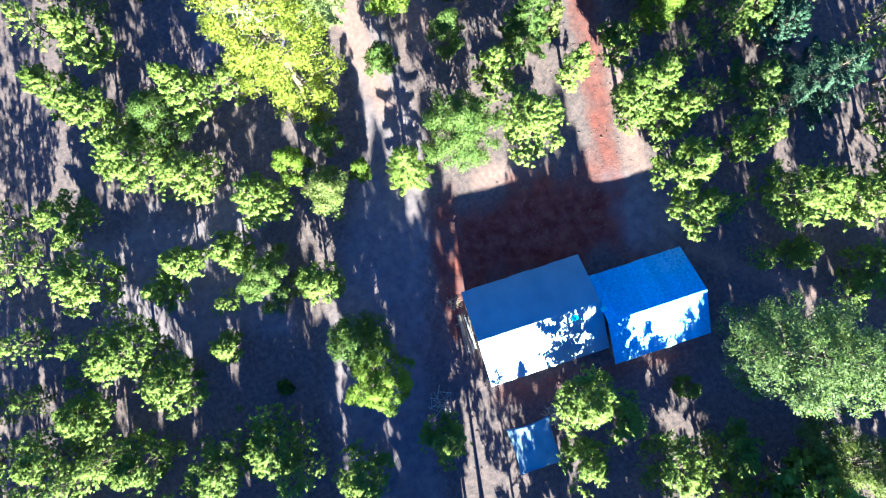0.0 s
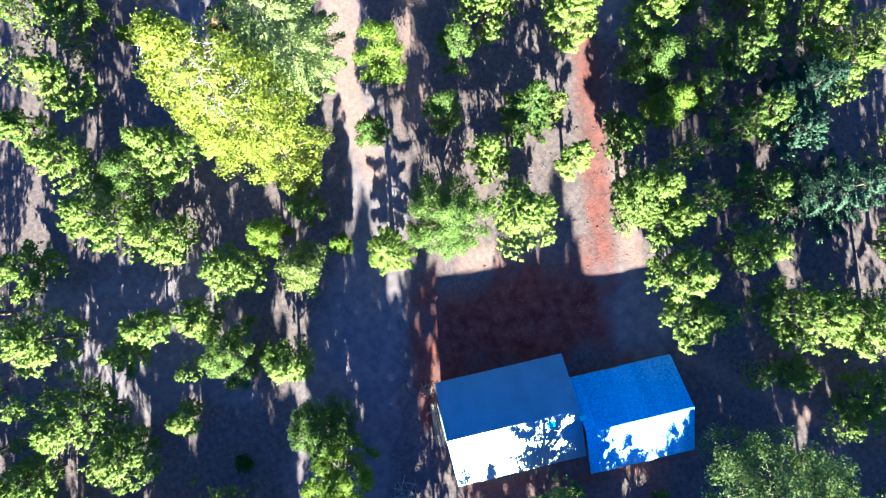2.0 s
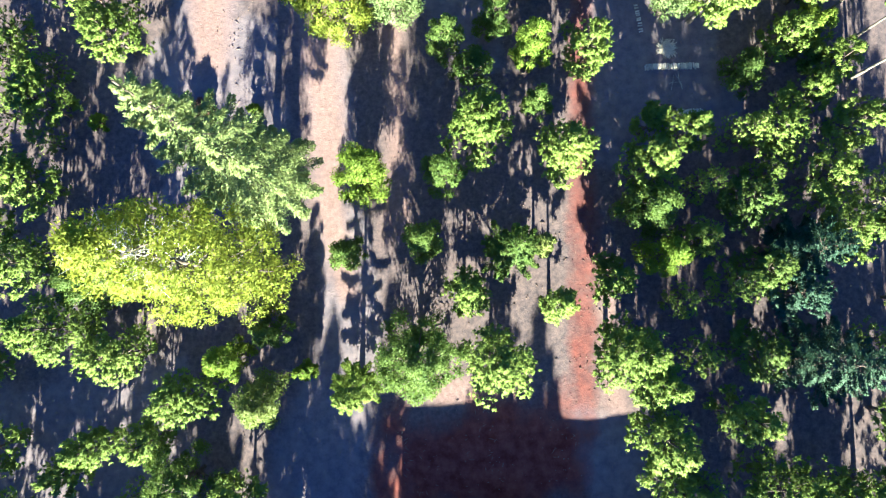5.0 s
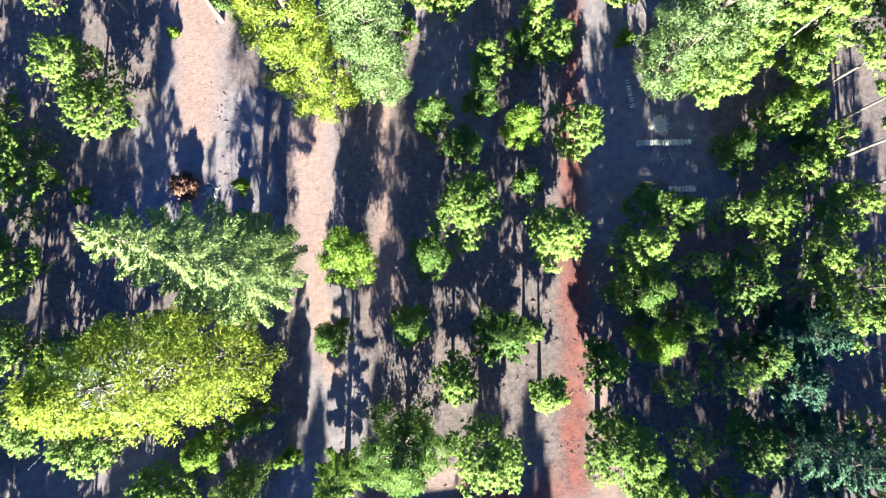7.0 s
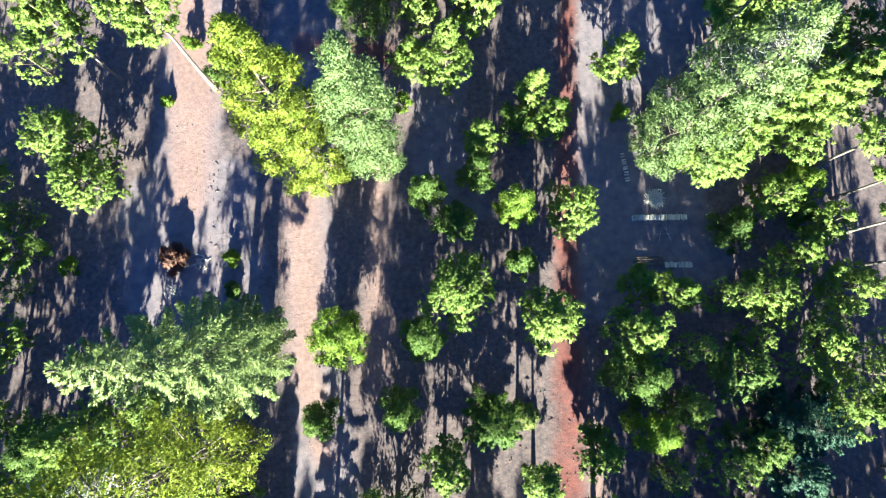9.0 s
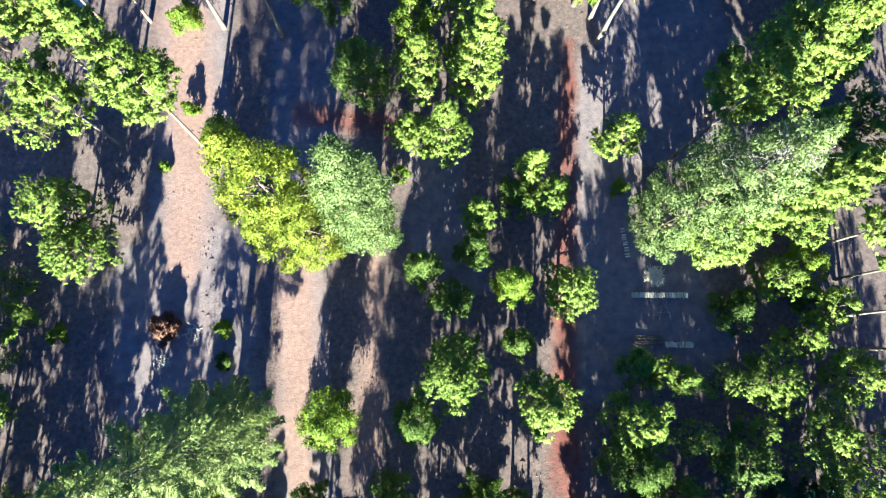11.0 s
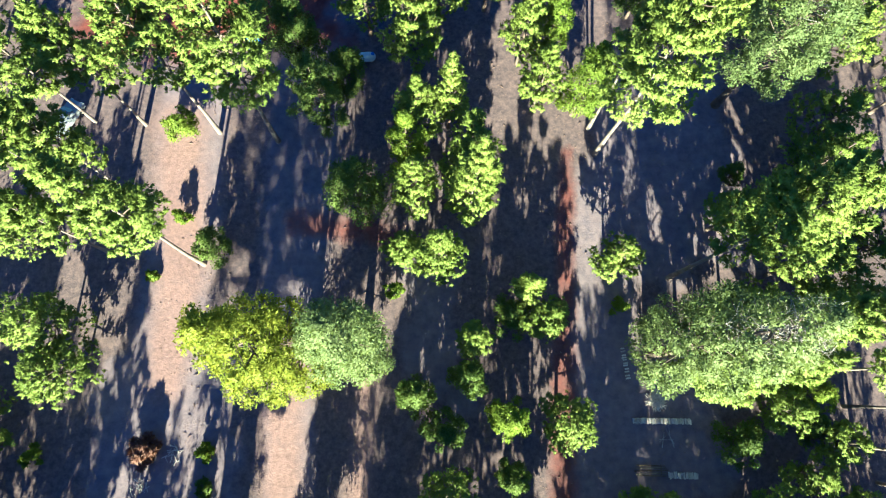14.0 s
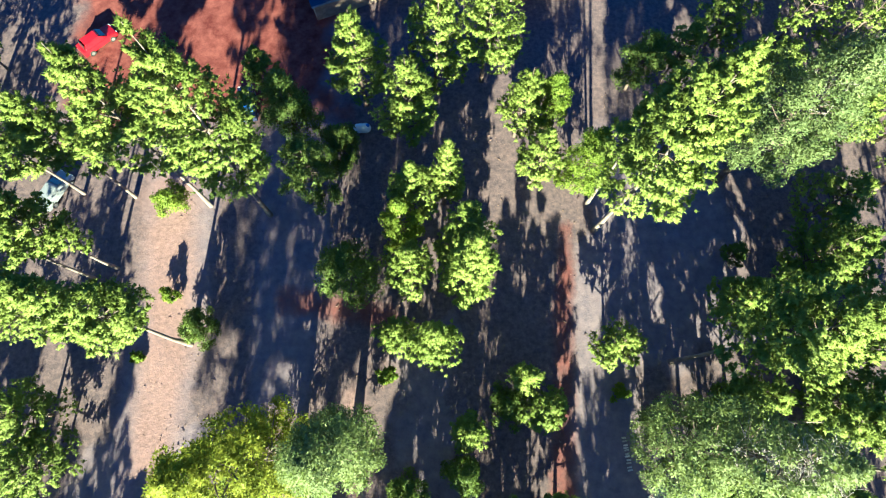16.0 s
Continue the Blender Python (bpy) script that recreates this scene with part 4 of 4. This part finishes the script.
def forest_litter():
    """Loose twigs, cones and flakes of bark strewn over the forest floor."""
    rng = np.random.default_rng(77)
    n = 5200
    row = rng.choice(np.array([-10.0, 7.5, 15.5, 24.0, 33.5]), n)
    y = rng.uniform(-20, 80, n)
    x = row + 0.16 * (y - 30) + rng.normal(0, 2.2, n)
    keep = ~((x > 1.5) & (x < 24.6) & (y > -12.8) & (y < 0))
    x, y = x[keep], y[keep]
    n = len(x)
    long = rng.random(n) < 0.3
    ln = np.where(long, rng.uniform(0.25, 0.7, n), rng.uniform(0.06, 0.18, n))
    wd = np.where(long, 0.025, ln * rng.uniform(0.25, 0.5, n))
    a = rng.uniform(0, 2 * np.pi, n)
    d = np.column_stack([np.cos(a), np.sin(a), rng.normal(0, 0.02, n)])
    w = np.column_stack([-np.sin(a), np.cos(a), rng.normal(0, 0.05, n)]) * wd[:, None]
    base = np.column_stack([x, y, 0.12 + 0.033 * (x - 8) + 0.07])
    tip = base + d * ln[:, None]
    ridge = (base + tip) / 2 + np.array([0, 0, 0.012])
    low = np.array([0, 0, -0.1])
    verts = np.stack([base + low, ridge + w + low, tip + low, ridge - w + low, ridge], axis=1).reshape(-1, 3)
    f = np.array([[0, 1, 4], [1, 2, 4], [2, 3, 4], [3, 0, 4]])
    faces = (np.arange(n)[:, None, None] * 5 + f[None]).reshape(-1, 3)
    tagged(new("forest_litter", sheet_mesh("forest_litter", verts, faces, LITTER)), "loose brown twigs and bark flakes strewn on soil", "forest litter", "", "stuff")


forest_litter()


def spiky_plant(x, y):
    bm = bmesh.new()
    rng = random.Random(2)
    for i in range(14):
        a, up = i * 2.4, rng.uniform(0.3, 1.1)
        d = Vector((math.cos(a), math.sin(a), up)).normalized() * rng.uniform(0.5, 0.8)
        s = Vector((-math.sin(a), math.cos(a), 0)) * 0.05
        v = [bm.verts.new(p) for p in (s * 0.7, d * 0.5 + s, d, d * 0.5 - s, -s * 0.7)]
        bm.faces.new(v)
    ob = part("spiky_plant", bm, LEAVES_PALE)
    ob.matrix_basis = pose(x, y, gz(x, y))
    ob.modifiers.new("thickness", "SOLIDIFY").thickness = 0.015
    tagged(ob, "grey-blue spiky rosette plant on bare ground", "plant")


spiky_plant(-23.2, -5.2)


def pole_bundle():
    b = tagged(empty("pole_bundle", pose(1.35, -5.2, gz(1, 0), 0, 0, -1)), "bundle of pale poles and boards beside the house wall", "pole bundle")
    rng = random.Random(6)
    for i in range(9):
        bm = bmesh.new()
        ln, x = rng.uniform(3.0, 4.6), -0.55 + 0.13 * i
        if i % 3 == 1:
            box(bm, 0.12, ln, 0.04, pose(x, rng.uniform(-0.4, 0.4), 0.32 + 0.03 * i, 0, 0, rng.uniform(-4, 4)))
            part("board", bm, WHITE_PAINT if i > 6 else BOARD, b)
        else:
            rod(bm, (x, -ln / 2, 0.33 + 0.03 * i), (x + rng.uniform(-0.2, 0.2), ln / 2, 0.33 + 0.03 * i), 0.045, 0.03)
            part("pole", bm, METAL if i % 2 else TWIG, b)
    for y in (-1.2, 1.2):
        bm = bmesh.new()
        box(bm, 1.5, 0.12, 0.3, pose(-0.05, y, 0))
        part("bearer", bm, BOARD, b)


pole_bundle()


# ---- vehicles and tank ----
def body_shell(bm, profile, width, inset):
    """A car's outline in side view, drawn in towards its upper edge."""
    zs = [z for _, z in profile]
    lo, hi = min(zs), max(zs)
    rows = []
    for s in (-1, 1):
        rows.append([bm.verts.new((x, s * (width / 2 - inset * (z - lo) / (hi - lo)), z)) for x, z in profile])
    n = len(profile)
    bm.faces.new(rows[0])
    bm.faces.new(rows[1][::-1])
    for i in range(n):
        j = (i + 1) % n
        bm.faces.new((rows[0][j], rows[0][i], rows[1][i], rows[1][j]))
    bmesh.ops.recalc_face_normals(bm, faces=bm.faces)
    bmesh.ops.bevel(bm, geom=list(bm.edges), offset=0.05, segments=2, affect="EDGES")


def vehicle(name, x, y, turn, paint, label, pickup=False):
    car = tagged(empty(name, pose(x, y, gz(x, y), 0, 0, turn)), label, "car")
    bm = bmesh.new()
    body_shell(bm, [(-2.1, 0.35), (2.1, 0.35), (2.15, 0.7), (1.2, 0.92), (-2.05, 0.95), (-2.15, 0.7)], 1.75, 0.08)
    part("body", bm, paint, car)
    bm = bmesh.new()
    roof = [(-1.75, 0.955), (1.0, 0.955), (0.35, 1.45), (-1.35, 1.45)] if not pickup else [(-0.45, 0.955), (1.1, 0.955), (0.55, 1.5), (-0.3, 1.5)]
    body_shell(bm, roof, 1.6, 0.22)
    part("cabin", bm, paint, car)
    fx, bx = (0.72, -1.6) if not pickup else (0.87, -0.42)
    for nm, px, tilt in (("windscreen", fx, 50), ("rear_window", bx, -60 if not pickup else -82)):
        bm = bmesh.new()
        box(bm, 0.62, 1.18, 0.02, pose(px + (0.02 if tilt > 0 else -0.02), 0, 1.2, 0, tilt - (13 if not pickup else 5), 0) @ pose(0, 0, 0.02), 0.008)
        part(nm, bm, GLASS, car)
    for wx in (-1.3, 1.35):
        for wy in (-0.8, 0.8):
            bm = bmesh.new()
            rod(bm, (wx, wy - 0.1, 0.33), (wx, wy + 0.1, 0.33), 0.33, None, 18)
            tyre = part("tyre", bm, RUBBER, car)
            bm = bmesh.new()
            rod(bm, (wx, wy - 0.11, 0.33), (wx, wy + 0.11, 0.33), 0.19, None, 14)
            part("rim", bm, METAL, tyre)
    if pickup:
        for yy, sx, sy, px in ((0.82, 1.55, 0.06, -1.25), (-0.82, 1.55, 0.06, -1.25), (0, 0.06, 1.58, -2.05)):
            bm = bmesh.new()
            box(bm, sx, sy, 0.32, pose(px, yy, 0.93), 0.01)
            part("bed_side", bm, paint, car)
        bm = bmesh.new()
        box(bm, 0.7, 1.3, 0.3, pose(-0.95, 0, 0.96), 0.03)
        part("load", bm, BLUE_PAINT, car, "bright blue covered load")
    for s in (-0.62, 0.62):
        bm = bmesh.new()
        box(bm, 0.05, 0.3, 0.14, pose(2.15, s, 0.6), 0.015)
        part("headlight", bm, WHITE_PAINT, car)
    return car


vehicle("car", -17.2, 91.2, 40, RED_PAINT, "bright red parked car on red earth")
vehicle("car", -20.2, 73.4, 60, GREY_PAINT, "grey parked car under tall pines")
vehicle("pickup_truck", -0.6, 81.2, 96, ROOF_DARK, "dark navy parked pickup with a bright blue load", True)


def water_tank(x, y):
    tank = tagged(empty("water_tank", pose(x, y, gz(x, y), 0, 0, -3)), "white plastic tank lying under the trees", "tank")
    bm = bmesh.new()
    bmesh.ops.create_uvsphere(bm, u_segments=20, v_segments=12, radius=0.5)
    for v in bm.verts:
        v.co.x += 0.42 if v.co.x > 0.02 else (-0.42 if v.co.x < -0.02 else 0)
        v.co.z += 0.46
    part("shell", bm, WHITE_PAINT, tank)
    bm = bmesh.new()
    rod(bm, (0.62, 0.05, 0.85), (0.62, 0.05, 1.0), 0.2, 0.17, 14)
    part("lid", bm, BLUE_PAINT, tank)
    for s in (-0.4, 0.4):
        bm = bmesh.new()
        box(bm, 0.1, 0.9, 0.12, pose(s, 0, -0.06))
        part("skid", bm, BOARD, tank)


water_tank(11.4, 77.0)


# ---- buildings at the far edge ----
def far_shed(x, y, length, depth, turn, label):
    """A low building whose single roof slope faces the clearing; its front corner at x, y."""
    g = gz(x, y)
    shed = tagged(empty("outbuilding", pose(x, y, g - 0.2, 0, 0, turn)), label, "building")
    for px, py, sx, sy, h in ((-length / 2, 0.5, length - 0.6, 0.15, 2.5), (-length / 2, depth - 0.5, length - 0.6, 0.15, 3.6)):
        bm = bmesh.new()
        box(bm, sx, sy, h, pose(px, py, 0))
        part("wall", bm, BOARD, shed)
    for px in (-0.4, -length + 0.4):
        bm = bmesh.new()
        box(bm, 0.15, depth - 1.3, 2.5, pose(px, depth / 2, 0))
        part("wall", bm, BOARD, shed)
    roof_slope(shed, -length, 0, 0, 2.75, depth, 4.0, ROOF_DARK, 31)
    bm = bmesh.new()
    box(bm, length, 0.05, 0.22, pose(-length / 2, -0.03, 2.5))
    part("fascia", bm, TARP, shed)


far_shed(19.6, 94.4, 13, 9, 16, "low outbuilding with dark blue sheet roof")
far_shed(37.5, 92.6, 10, 8, 12, "low outbuilding with dark blue sheet roof behind trees")
